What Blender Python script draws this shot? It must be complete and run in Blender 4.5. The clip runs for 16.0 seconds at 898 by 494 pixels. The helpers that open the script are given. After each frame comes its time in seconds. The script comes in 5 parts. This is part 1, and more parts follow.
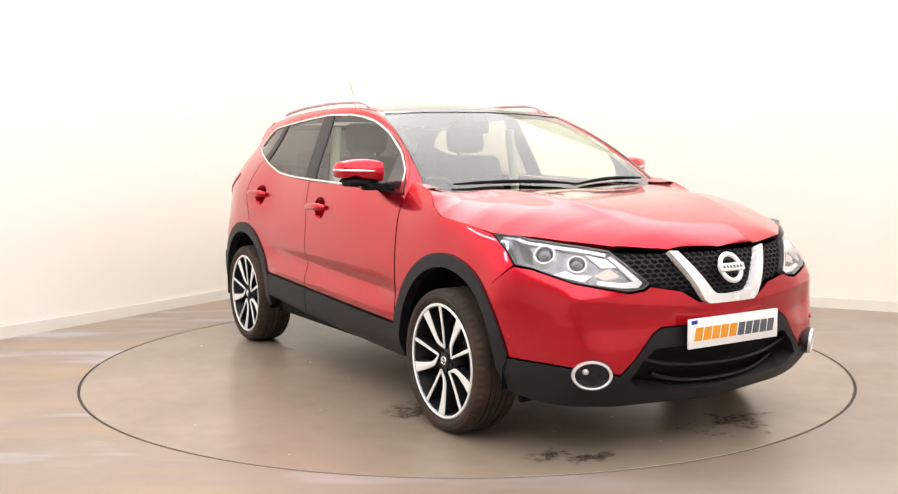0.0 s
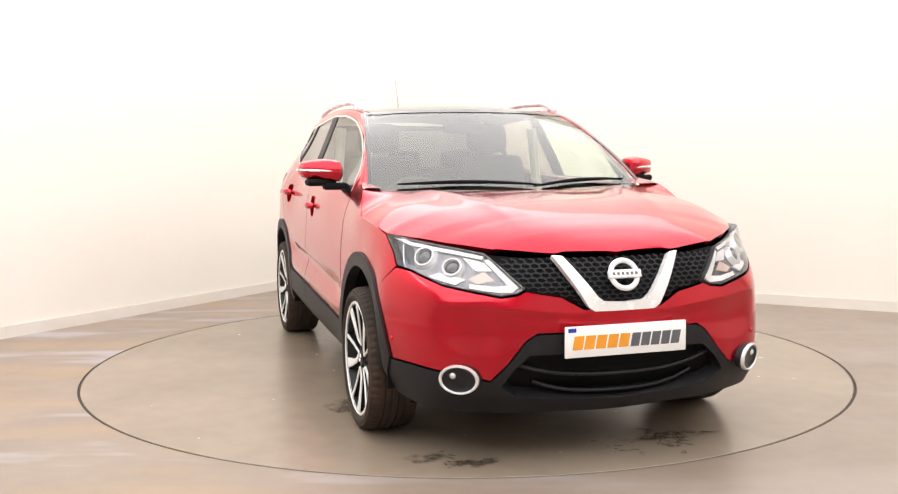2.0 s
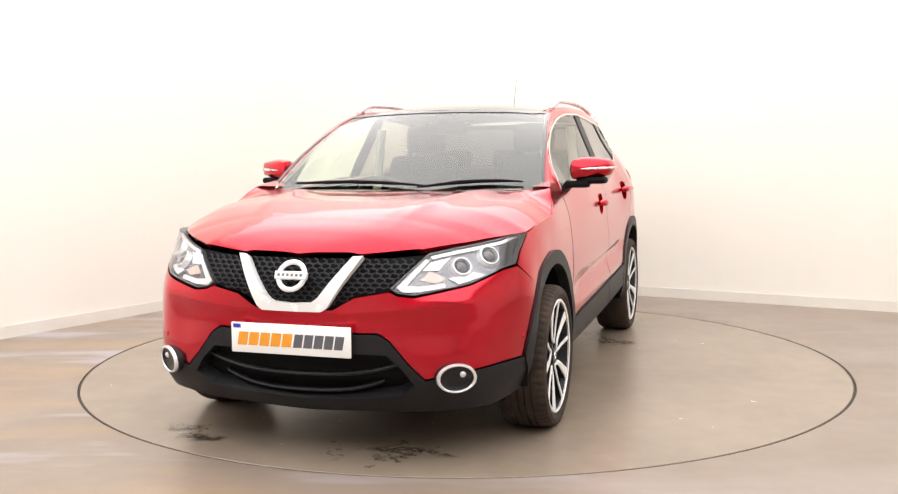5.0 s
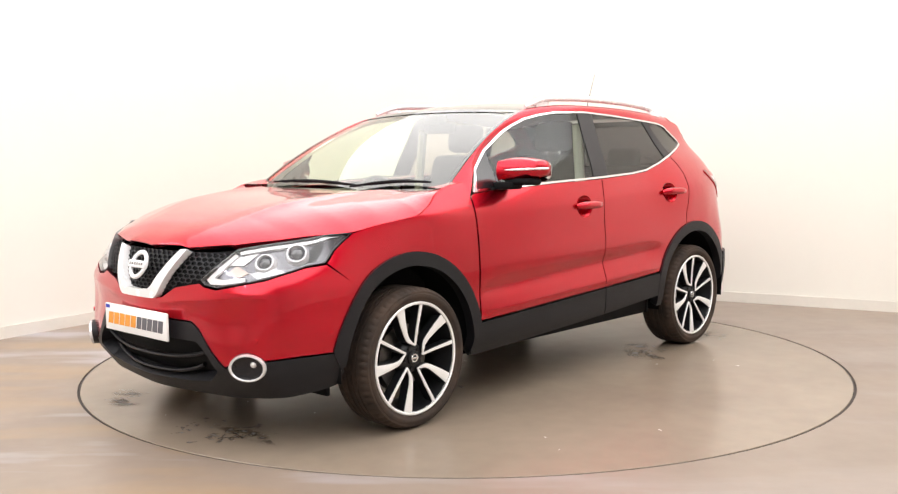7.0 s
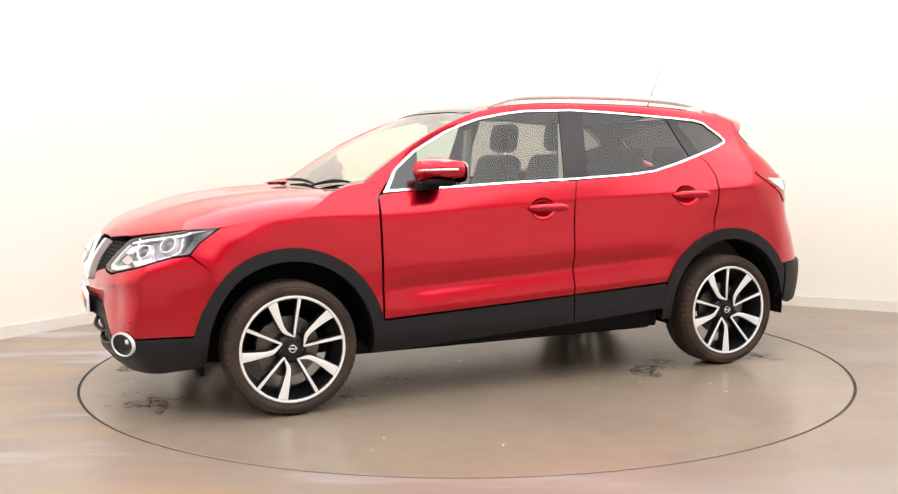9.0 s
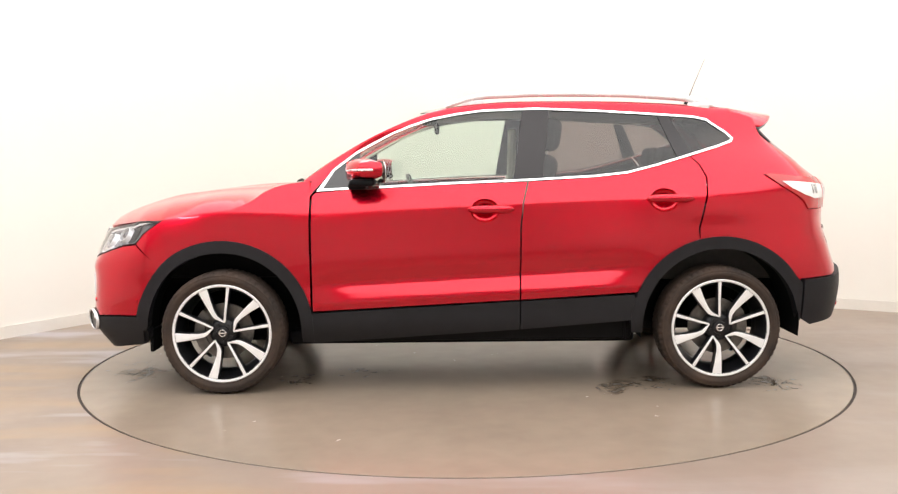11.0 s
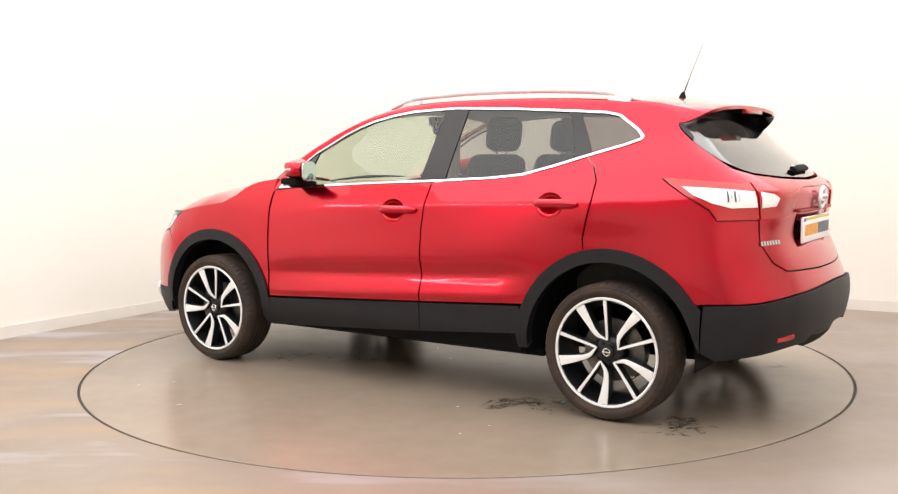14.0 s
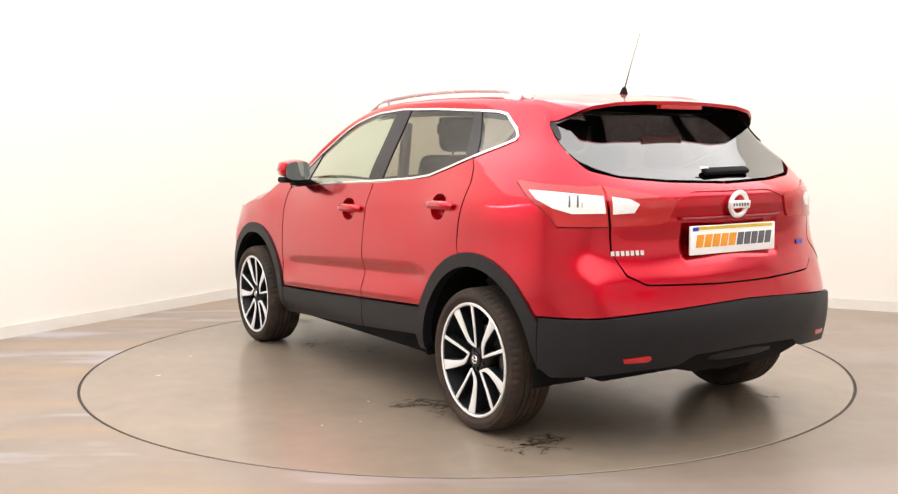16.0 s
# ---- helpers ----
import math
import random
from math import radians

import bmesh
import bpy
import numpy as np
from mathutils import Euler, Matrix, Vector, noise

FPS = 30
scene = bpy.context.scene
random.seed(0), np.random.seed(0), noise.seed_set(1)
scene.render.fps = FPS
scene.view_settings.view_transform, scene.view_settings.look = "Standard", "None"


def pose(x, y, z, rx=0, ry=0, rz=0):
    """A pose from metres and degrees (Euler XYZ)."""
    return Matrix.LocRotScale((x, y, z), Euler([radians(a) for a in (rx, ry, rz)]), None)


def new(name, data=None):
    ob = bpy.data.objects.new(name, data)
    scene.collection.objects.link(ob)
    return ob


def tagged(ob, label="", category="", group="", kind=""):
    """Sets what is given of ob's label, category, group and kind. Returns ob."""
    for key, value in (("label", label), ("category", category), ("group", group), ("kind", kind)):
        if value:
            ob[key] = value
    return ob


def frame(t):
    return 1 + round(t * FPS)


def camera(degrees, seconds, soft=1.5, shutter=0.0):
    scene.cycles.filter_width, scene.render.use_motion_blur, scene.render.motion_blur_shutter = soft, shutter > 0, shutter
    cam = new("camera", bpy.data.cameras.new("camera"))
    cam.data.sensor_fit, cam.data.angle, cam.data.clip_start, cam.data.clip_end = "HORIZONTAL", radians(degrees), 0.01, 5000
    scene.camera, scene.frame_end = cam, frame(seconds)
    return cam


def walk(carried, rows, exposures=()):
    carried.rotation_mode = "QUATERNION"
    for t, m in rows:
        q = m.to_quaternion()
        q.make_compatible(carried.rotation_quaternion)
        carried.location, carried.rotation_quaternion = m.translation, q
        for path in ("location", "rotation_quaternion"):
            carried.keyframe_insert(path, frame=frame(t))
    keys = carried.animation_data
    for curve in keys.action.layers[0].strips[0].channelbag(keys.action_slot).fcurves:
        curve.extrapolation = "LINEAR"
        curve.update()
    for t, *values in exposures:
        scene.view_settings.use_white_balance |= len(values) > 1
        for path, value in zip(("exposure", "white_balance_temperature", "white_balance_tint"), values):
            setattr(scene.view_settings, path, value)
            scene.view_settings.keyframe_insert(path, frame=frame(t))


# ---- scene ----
cam = camera(50.34, 16.0, soft=1.25)
walk(cam, [(0.0, pose(0, -5.861, 1.2395, 84.695, .474, .833)), (16.0, pose(0, -5.861, 1.2395, 84.695, .474, .833))],
     exposures=[(0.0, 0.0, 6500, 10), (16.0, 0.0, 6500, 10)])

# ---- world and lights: a closed white studio under ceiling panels ----
world = bpy.data.worlds.new("world")
world.use_nodes = True
world.node_tree.nodes["Background"].inputs[0].default_value = (1, .97, .92, 1)
world.node_tree.nodes["Background"].inputs[1].default_value = .3
scene.world = world
CEILING = 3.7


# ---- materials ----
def material(name, colour, rough=.5, metal=0., coat=0., noise_amount=0., noise_scale=20., bump=0., bump_scale=200., second=None, emit=0., rough_var=0., spec=.5):
    m = bpy.data.materials.new(name)
    m.use_nodes = True
    nt = m.node_tree
    b = nt.nodes["Principled BSDF"]
    b.inputs["Base Color"].default_value = (*colour, 1)
    b.inputs["Roughness"].default_value = rough
    b.inputs["Metallic"].default_value = metal
    b.inputs["Coat Weight"].default_value = coat
    b.inputs["Coat Roughness"].default_value = .03
    b.inputs["Specular IOR Level"].default_value = spec
    if emit:
        b.inputs["Emission Color"].default_value = (*colour, 1)
        b.inputs["Emission Strength"].default_value = emit
    tc = nt.nodes.new("ShaderNodeTexCoord")
    if noise_amount or rough_var:
        n1, n2 = nt.nodes.new("ShaderNodeTexNoise"), nt.nodes.new("ShaderNodeTexNoise")
        n1.inputs["Scale"].default_value, n2.inputs["Scale"].default_value = noise_scale, noise_scale * 7.3
        n1.inputs["Detail"].default_value = n2.inputs["Detail"].default_value = 5
        mx = nt.nodes.new("ShaderNodeMath")
        mx.operation = "MULTIPLY_ADD"
        nt.links.new(tc.outputs["Object"], n1.inputs["Vector"])
        nt.links.new(tc.outputs["Object"], n2.inputs["Vector"])
        nt.links.new(n2.outputs["Fac"], mx.inputs[0])
        mx.inputs[1].default_value = .35
        nt.links.new(n1.outputs["Fac"], mx.inputs[2])
        ramp = nt.nodes.new("ShaderNodeMapRange")
        ramp.inputs["From Min"].default_value, ramp.inputs["From Max"].default_value = .45, .95
        nt.links.new(mx.outputs[0], ramp.inputs["Value"])
        if noise_amount:
            mix = nt.nodes.new("ShaderNodeMix")
            mix.data_type = "RGBA"
            c2 = second or tuple(c * (1 - noise_amount) for c in colour)
            mix.inputs["A"].default_value, mix.inputs["B"].default_value = (*colour, 1), (*c2, 1)
            nt.links.new(ramp.outputs[0], mix.inputs["Factor"])
            nt.links.new(mix.outputs["Result"], b.inputs["Base Color"])
        if rough_var:
            r = nt.nodes.new("ShaderNodeMapRange")
            r.inputs["To Min"].default_value, r.inputs["To Max"].default_value = rough - rough_var, rough + rough_var
            nt.links.new(ramp.outputs[0], r.inputs["Value"])
            nt.links.new(r.outputs[0], b.inputs["Roughness"])
    if bump:
        n3, bp = nt.nodes.new("ShaderNodeTexNoise"), nt.nodes.new("ShaderNodeBump")
        n3.inputs["Scale"].default_value, n3.inputs["Detail"].default_value = bump_scale, 3
        nt.links.new(tc.outputs["Object"], n3.inputs["Vector"])
        nt.links.new(n3.outputs["Fac"], bp.inputs["Height"])
        bp.inputs["Strength"].default_value, bp.inputs["Distance"].default_value = bump, .002
        nt.links.new(bp.outputs["Normal"], b.inputs["Normal"])
    return m


def pane(name, tint, gloss=.05, rough=.0):
    """A thin pane: what is behind it shows tinted, with a clear reflection that grows at a slant."""
    m = bpy.data.materials.new(name)
    m.use_nodes = True
    nt = m.node_tree
    nt.nodes.clear()
    out, mix = nt.nodes.new("ShaderNodeOutputMaterial"), nt.nodes.new("ShaderNodeMixShader")
    tr, gl, lw = nt.nodes.new("ShaderNodeBsdfTransparent"), nt.nodes.new("ShaderNodeBsdfGlossy"), nt.nodes.new("ShaderNodeLayerWeight")
    tr.inputs["Color"].default_value = (*tint, 1)
    gl.inputs["Color"].default_value, gl.inputs["Roughness"].default_value = (1, 1, 1, 1), rough
    lw.inputs["Blend"].default_value = .5
    pw, ma = nt.nodes.new("ShaderNodeMath"), nt.nodes.new("ShaderNodeMath")
    pw.operation, ma.operation = "POWER", "MULTIPLY_ADD"
    pw.inputs[1].default_value, ma.inputs[1].default_value, ma.inputs[2].default_value = 4.5, .9, gloss
    nt.links.new(lw.outputs["Facing"], pw.inputs[0])
    nt.links.new(pw.outputs[0], ma.inputs[0])
    nt.links.new(ma.outputs[0], mix.inputs[0])
    nt.links.new(tr.outputs[0], mix.inputs[1])
    nt.links.new(gl.outputs[0], mix.inputs[2])
    nt.links.new(mix.outputs[0], out.inputs["Surface"])
    return m


PAINT = material("red_pearl_paint", (.57, .003, .020), rough=.27, metal=.96, coat=.8, bump=.015, bump_scale=900)
# body red darkened: the shade of a recess is put into this colour
SHADED_RED = material("shaded_body_red", (.28, .006, .014), rough=.5, coat=0, noise_amount=.3, noise_scale=20)
MATT_GLOSS = material("pillar_black", (.021, .018, .020), rough=.5, coat=0, noise_amount=.2, noise_scale=20)
RIM_BLACK = material("rim_black", (.009, .009, .011), rough=.38, spec=.4, noise_amount=.3, noise_scale=30)
RAIL = material("anodised_silver", (.84, .84, .85), rough=.26, metal=.12, rough_var=.05)
BRIGHT = material("bright_reflector", (.86, .86, .88), rough=.22, metal=.45, noise_amount=.2, noise_scale=60)
MIRROR = material("mirror_glass", (.75, .78, .76), rough=.02, metal=1)
LAMP_BACK = material("lamp_housing", (.24, .24, .26), rough=.2, metal=.7, noise_amount=.5, noise_scale=25)
FOG_BOWL = material("fog_bowl", (.018, .018, .022), rough=.25, metal=.4, noise_amount=.4, noise_scale=40)
PROJECTOR = material("projector_glass", (.07, .07, .08), rough=.05, coat=1, noise_amount=.4, noise_scale=40)
SATIN_DARK = material("dark_satin_plastic", (.10, .10, .10), rough=.35, noise_amount=.2, noise_scale=30)
CLADDING = material("black_grained_plastic", (.009, .0088, .0115), rough=.48, spec=.34, bump=.25, bump_scale=700, noise_amount=.35, noise_scale=9)
GLOSS_BLACK = material("gloss_black", (.012, .012, .014), rough=.12, coat=.6, rough_var=.05, noise_scale=6)
MATT_BLACK = material("matt_black", (.005, .005, .006), rough=.7, spec=.15, noise_amount=.4, noise_scale=12)
CHROME = material("chrome", (.83, .83, .84), rough=.10, metal=1, rough_var=.04)
SATIN = material("satin_silver", (.80, .80, .81), rough=.28, metal=.7, rough_var=.06)
MACHINED = material("machined_alloy", (.88, .88, .88), rough=.36, metal=.25, bump=.1, bump_scale=500, rough_var=.05)
RUBBER = material("tyre_rubber", (.026, .020, .017), rough=.8, spec=.3, noise_amount=.9, noise_scale=7, second=(.066, .042, .030), bump=.3, bump_scale=260)
SIDE_GLASS = pane("side_glass", (.74, .82, .76), .055)
SCREEN_GLASS = pane("windscreen_glass", (.82, .86, .69), .11)
PRIVACY = pane("privacy_glass", (.42, .385, .37), .05)
REAR_GLASS = pane("rear_screen_glass", (.10, .095, .10), .15)
LENS = pane("lamp_lens", (.93, .93, .94))
RED_LENS = material("red_lamp_lens", (.46, .005, .009), rough=.12, coat=.6, noise_amount=.08, noise_scale=40)
WHITE_LENS = material("white_lamp_lens", (.90, .89, .88), rough=.15, coat=1, noise_amount=.1, noise_scale=60)
AMBER = material("amber_lens", (.72, .55, .47), rough=.2, coat=1, noise_amount=.3, noise_scale=60)
FABRIC = material("dark_seat_cloth", (.045, .042, .043), rough=.9, noise_amount=.4, noise_scale=60, bump=.4, bump_scale=400)
TRIM = material("grey_trim_plastic", (.05, .047, .046), rough=.6, noise_amount=.3, noise_scale=30, bump=.2, bump_scale=500)
LINER = material("pale_headliner", (.62, .59, .52), rough=.9, noise_amount=.1, noise_scale=50)
PLATE = material("white_plate", (.93, .93, .93), rough=.5, coat=.2, noise_amount=.04, noise_scale=30)
ORANGE = material("orange_print", (.90, .36, .03), rough=.4, noise_amount=.15, noise_scale=30)
GREY_PRINT = material("grey_print", (.12, .12, .14), rough=.4, noise_amount=.15, noise_scale=30)
BLUE_PRINT = material("blue_print", (.02, .04, .45), rough=.4, noise_amount=.15, noise_scale=30)
YELLOW_PRINT = material("yellow_strip", (.75, .55, .05), rough=.4, noise_amount=.15, noise_scale=30)
BRAKE = material("brake_steel", (.20, .19, .18), rough=.4, metal=1, noise_amount=.4, noise_scale=40)
WALL = material("white_wall_paint", (.86, .835, .77), rough=.7, noise_amount=.025, noise_scale=1.3, bump=.05, bump_scale=90)
PLAIN_WALL = material("plain_wall_paint", (.80, .775, .72), rough=.8, noise_amount=.1, noise_scale=1.3)
SKIRT = material("white_skirting_paint", (.80, .765, .70), rough=.45, noise_amount=.08, noise_scale=4)
DISC_FLOOR = material("turntable_vinyl", (.30, .238, .182), rough=.25, noise_amount=.26, noise_scale=1.1, rough_var=.02)
GAP_DARK = material("gap_rubber", (.035, .022, .016), rough=.7, noise_amount=.3, noise_scale=30)
STAIN = material("oil_stain", (.085, .062, .040), rough=.3, noise_amount=.5, noise_scale=30)
DROP = material("dried_drops", (.42, .36, .30), rough=.5, noise_amount=.2, noise_scale=30)


def thin_out(m, scale, lo, hi, radial, most):
    """Breaks a stain up with noise; radial: it also fades from its middle outwards."""
    nt = m.node_tree
    b, out = nt.nodes["Principled BSDF"], nt.nodes["Material Output"]
    tc, n, r, mix, clear = (nt.nodes.new(k) for k in ("ShaderNodeTexCoord", "ShaderNodeTexNoise", "ShaderNodeMapRange", "ShaderNodeMixShader", "ShaderNodeBsdfTransparent"))
    n.inputs["Scale"].default_value, n.inputs["Detail"].default_value = scale, 6
    r.inputs["From Min"].default_value, r.inputs["From Max"].default_value, r.inputs["To Max"].default_value = lo, hi, most
    nt.links.new(tc.outputs["Object"], n.inputs["Vector"])
    nt.links.new(n.outputs["Fac"], r.inputs["Value"])
    fac = r.outputs[0]
    if radial:
        flat, dist, fade, mul = (nt.nodes.new(k) for k in ("ShaderNodeVectorMath", "ShaderNodeVectorMath", "ShaderNodeMapRange", "ShaderNodeMath"))
        flat.operation, dist.operation, mul.operation = "MULTIPLY", "DISTANCE", "MULTIPLY"
        flat.inputs[1].default_value, dist.inputs[1].default_value = (1, 1, 0), (.5, .5, 0)
        fade.inputs["From Min"].default_value, fade.inputs["From Max"].default_value = .48, .12
        nt.links.new(tc.outputs["Generated"], flat.inputs[0])
        nt.links.new(flat.outputs[0], dist.inputs[0])
        nt.links.new(dist.outputs["Value"], fade.inputs["Value"])
        nt.links.new(fade.outputs[0], mul.inputs[0])
        nt.links.new(fac, mul.inputs[1])
        fac = mul.outputs[0]
    nt.links.new(fac, mix.inputs[0])
    nt.links.new(clear.outputs[0], mix.inputs[1])
    nt.links.new(b.outputs[0], mix.inputs[2])
    nt.links.new(mix.outputs[0], out.inputs["Surface"])


SPECKS = material("tyre_grime", (.11, .082, .055), rough=.4, noise_amount=.5, noise_scale=30)
thin_out(STAIN, 16, .38, .62, True, .95)
thin_out(SPECKS, 40, .40, .58, False, .75)


def floor_material():
    """Worn vinyl: tan, with pale rubbed streaks along the way in."""
    m = material("floor_vinyl", (.275, .215, .172), rough=.36, noise_amount=.18, noise_scale=1.3, rough_var=.04)
    nt = m.node_tree
    b = nt.nodes["Principled BSDF"]
    base = b.inputs["Base Color"].links[0].from_socket
    tc = nt.nodes.new("ShaderNodeTexCoord")
    mp = nt.nodes.new("ShaderNodeMapping")
    mp.inputs["Rotation"].default_value = (0, 0, radians(-12))
    mp.inputs["Scale"].default_value = (.35, 1.6, 1)
    n = nt.nodes.new("ShaderNodeTexNoise")
    n.inputs["Scale"].default_value, n.inputs["Detail"].default_value = 1.5, 4
    nt.links.new(tc.outputs["Object"], mp.inputs["Vector"])
    nt.links.new(mp.outputs["Vector"], n.inputs["Vector"])
    # the rubbed way runs along one side of the turntable only
    sep, worn = nt.nodes.new("ShaderNodeSeparateXYZ"), nt.nodes.new("ShaderNodeMapRange")
    nt.links.new(tc.outputs["Object"], sep.inputs[0])
    nt.links.new(sep.outputs["X"], worn.inputs["Value"])
    worn.inputs["From Min"].default_value, worn.inputs["From Max"].default_value = 1.2, -1.6
    worn.inputs["To Min"].default_value, worn.inputs["To Max"].default_value = .10, .70
    for lo, hi, colour in ((.53, .62, (.43, .405, .44)), (.48, .38, (.33, .225, .13))):
        r = nt.nodes.new("ShaderNodeMapRange")
        r.inputs["From Min"].default_value, r.inputs["From Max"].default_value = lo, hi
        nt.links.new(n.outputs["Fac"], r.inputs["Value"])
        mix = nt.nodes.new("ShaderNodeMix")
        mix.data_type = "RGBA"
        mix.inputs["B"].default_value = (*colour, 1)
        nt.links.new(base, mix.inputs["A"])
        keep = nt.nodes.new("ShaderNodeMath")
        keep.operation = "MULTIPLY"
        nt.links.new(r.outputs[0], keep.inputs[0])
        nt.links.new(worn.outputs[0], keep.inputs[1])
        nt.links.new(keep.outputs[0], mix.inputs["Factor"])
        base = mix.outputs["Result"]
    nt.links.new(base, b.inputs["Base Color"])
    return m


FLOOR = floor_material()


def glow(name, colour, strength, half_x, half_y, edge):
    """A luminous diffuser, even in the middle and fading out over its edge."""
    m = bpy.data.materials.new(name)
    m.use_nodes = True
    nt = m.node_tree
    nt.nodes.clear()
    out, em, tc, sep = (nt.nodes.new(k) for k in ("ShaderNodeOutputMaterial", "ShaderNodeEmission", "ShaderNodeTexCoord", "ShaderNodeSeparateXYZ"))
    em.inputs["Color"].default_value = (*colour, 1)
    nt.links.new(tc.outputs["Object"], sep.inputs[0])
    parts = []
    for k, half in ((0, half_x), (1, half_y)):
        ab, mr = nt.nodes.new("ShaderNodeMath"), nt.nodes.new("ShaderNodeMapRange")
        ab.operation = "ABSOLUTE"
        nt.links.new(sep.outputs[k], ab.inputs[0])
        mr.interpolation_type = "SMOOTHSTEP"
        mr.inputs["From Min"].default_value, mr.inputs["From Max"].default_value = half, half - edge
        nt.links.new(ab.outputs[0], mr.inputs["Value"])
        parts.append(mr)
    mul, mul2 = nt.nodes.new("ShaderNodeMath"), nt.nodes.new("ShaderNodeMath")
    mul.operation = mul2.operation = "MULTIPLY"
    nt.links.new(parts[0].outputs[0], mul.inputs[0])
    nt.links.new(parts[1].outputs[0], mul.inputs[1])
    nt.links.new(mul.outputs[0], mul2.inputs[0])
    mul2.inputs[1].default_value = strength
    nt.links.new(mul2.outputs[0], em.inputs["Strength"])
    nt.links.new(em.outputs[0], out.inputs["Surface"])
    return m


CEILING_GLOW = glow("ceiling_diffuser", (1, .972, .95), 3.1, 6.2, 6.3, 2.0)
TUBE_GLOW = glow("strip_tube", (.86, .86, 1), 30, 9, 9, 1)


# ---- mesh helpers ----
def mesh_object(name, bm, mat, parent=None, label="", smooth=True):
    me = bpy.data.meshes.new(name)
    bm.to_mesh(me)
    bm.free()
    me.materials.append(mat)
    if smooth:
        me.polygons.foreach_set("use_smooth", [True] * len(me.polygons))
        me.set_sharp_from_angle(angle=radians(38))
    ob = new(name, me)
    if parent:
        ob.parent = parent
    if label:
        tagged(ob, label)
    return ob


def part(name, bm, mat, parent, label=""):
    return mesh_object(name, bm, mat, parent, label)


def box(bm, lo, hi, bevel=0., matrix=None, segments=2):
    r = bmesh.ops.create_cube(bm, size=1)
    vs = r["verts"]
    for v in vs:
        v.co = Vector([lo[i] + (v.co[i] + .5) * (hi[i] - lo[i]) for i in range(3)])
    if bevel:
        es = list({e for v in vs for e in v.link_edges})
        out = bmesh.ops.bevel(bm, geom=es, offset=bevel, segments=segments, profile=.5, affect="EDGES")
        vs = list({v for f in out["faces"] for v in f.verts} | {v for v in vs if v.is_valid})
    if matrix:
        bmesh.ops.transform(bm, matrix=matrix, verts=vs)
    return bm


def cap(bm, a, b, r1, r2=None, seg=16):
    """A closed round bar from a to b."""
    a, b = Vector(a), Vector(b)
    m = Matrix.Translation((a + b) / 2) @ (b - a).to_track_quat("Z", "Y").to_matrix().to_4x4()
    bmesh.ops.create_cone(bm, cap_ends=True, segments=seg, radius1=r1, radius2=r1 if r2 is None else r2, depth=(b - a).length, matrix=m)
    return bm


def lathe(bm, profile, seg=48, matrix=None, closed=True):
    """Turns a profile of (radius, along) round the local z axis."""
    rings = []
    for r, z in profile:
        rings.append([bm.verts.new((r * math.cos(a), r * math.sin(a), z)) for a in (2 * math.pi * i / seg for i in range(seg))])
    n = len(rings)
    for i in range(n if closed else n - 1):
        p, q = rings[i], rings[(i + 1) % n]
        for j in range(seg):
            k = (j + 1) % seg
            bm.faces.new((p[j], p[k], q[k], q[j]))
    if matrix:
        bmesh.ops.transform(bm, matrix=matrix, verts=[v for r in rings for v in r])
    bmesh.ops.recalc_face_normals(bm, faces=bm.faces)
    return bm


def tube(bm, points, radius, seg=10, flat=1.):
    """A round bar along points; flat squashes it in z."""
    rings = []
    pts = [Vector(p) for p in points]
    for i, p in enumerate(pts):
        d = (pts[min(i + 1, len(pts) - 1)] - pts[max(i - 1, 0)]).normalized()
        side = d.cross(Vector((0, 0, 1)))
        side = side.normalized() if side.length > .05 else Vector((0, 1, 0))
        up = side.cross(d).normalized()
        r = radius[i] if isinstance(radius, (list, tuple)) else radius
        rings.append([bm.verts.new(p + side * (r * math.cos(a)) + up * (r * flat * math.sin(a))) for a in (2 * math.pi * j / seg for j in range(seg))])
    for p, q in zip(rings, rings[1:]):
        for j in range(seg):
            k = (j + 1) % seg
            bm.faces.new((p[j], p[k], q[k], q[j]))
    bm.faces.new(rings[0][::-1]), bm.faces.new(rings[-1])
    bmesh.ops.recalc_face_normals(bm, faces=bm.faces)
    return bm


def extrude_outline(bm, outline, depth, matrix=None, bevel=0.):
    """A plate: an outline in x, y, raised by depth along z."""
    lo = [bm.verts.new((x, y, 0)) for x, y in outline]
    f = bm.faces.new(lo)
    r = bmesh.ops.extrude_face_region(bm, geom=[f])
    up = [v for v in r["geom"] if isinstance(v, bmesh.types.BMVert)]
    bmesh.ops.translate(bm, verts=up, vec=(0, 0, depth))
    vs = lo + up
    bmesh.ops.recalc_face_normals(bm, faces=bm.faces)
    if bevel:
        top = [e for v in up for e in v.link_edges if e.other_vert(v) in up]
        out = bmesh.ops.bevel(bm, geom=list(set(top)), offset=bevel, segments=2, profile=.5, affect="EDGES")
        vs = list({v for v in vs if v.is_valid} | {v for g in out["faces"] for v in g.verts})
    if matrix:
        bmesh.ops.transform(bm, matrix=matrix, verts=vs)
    return bm


def empty(name, label, category, group=""):
    return tagged(new(name), label, category, group)


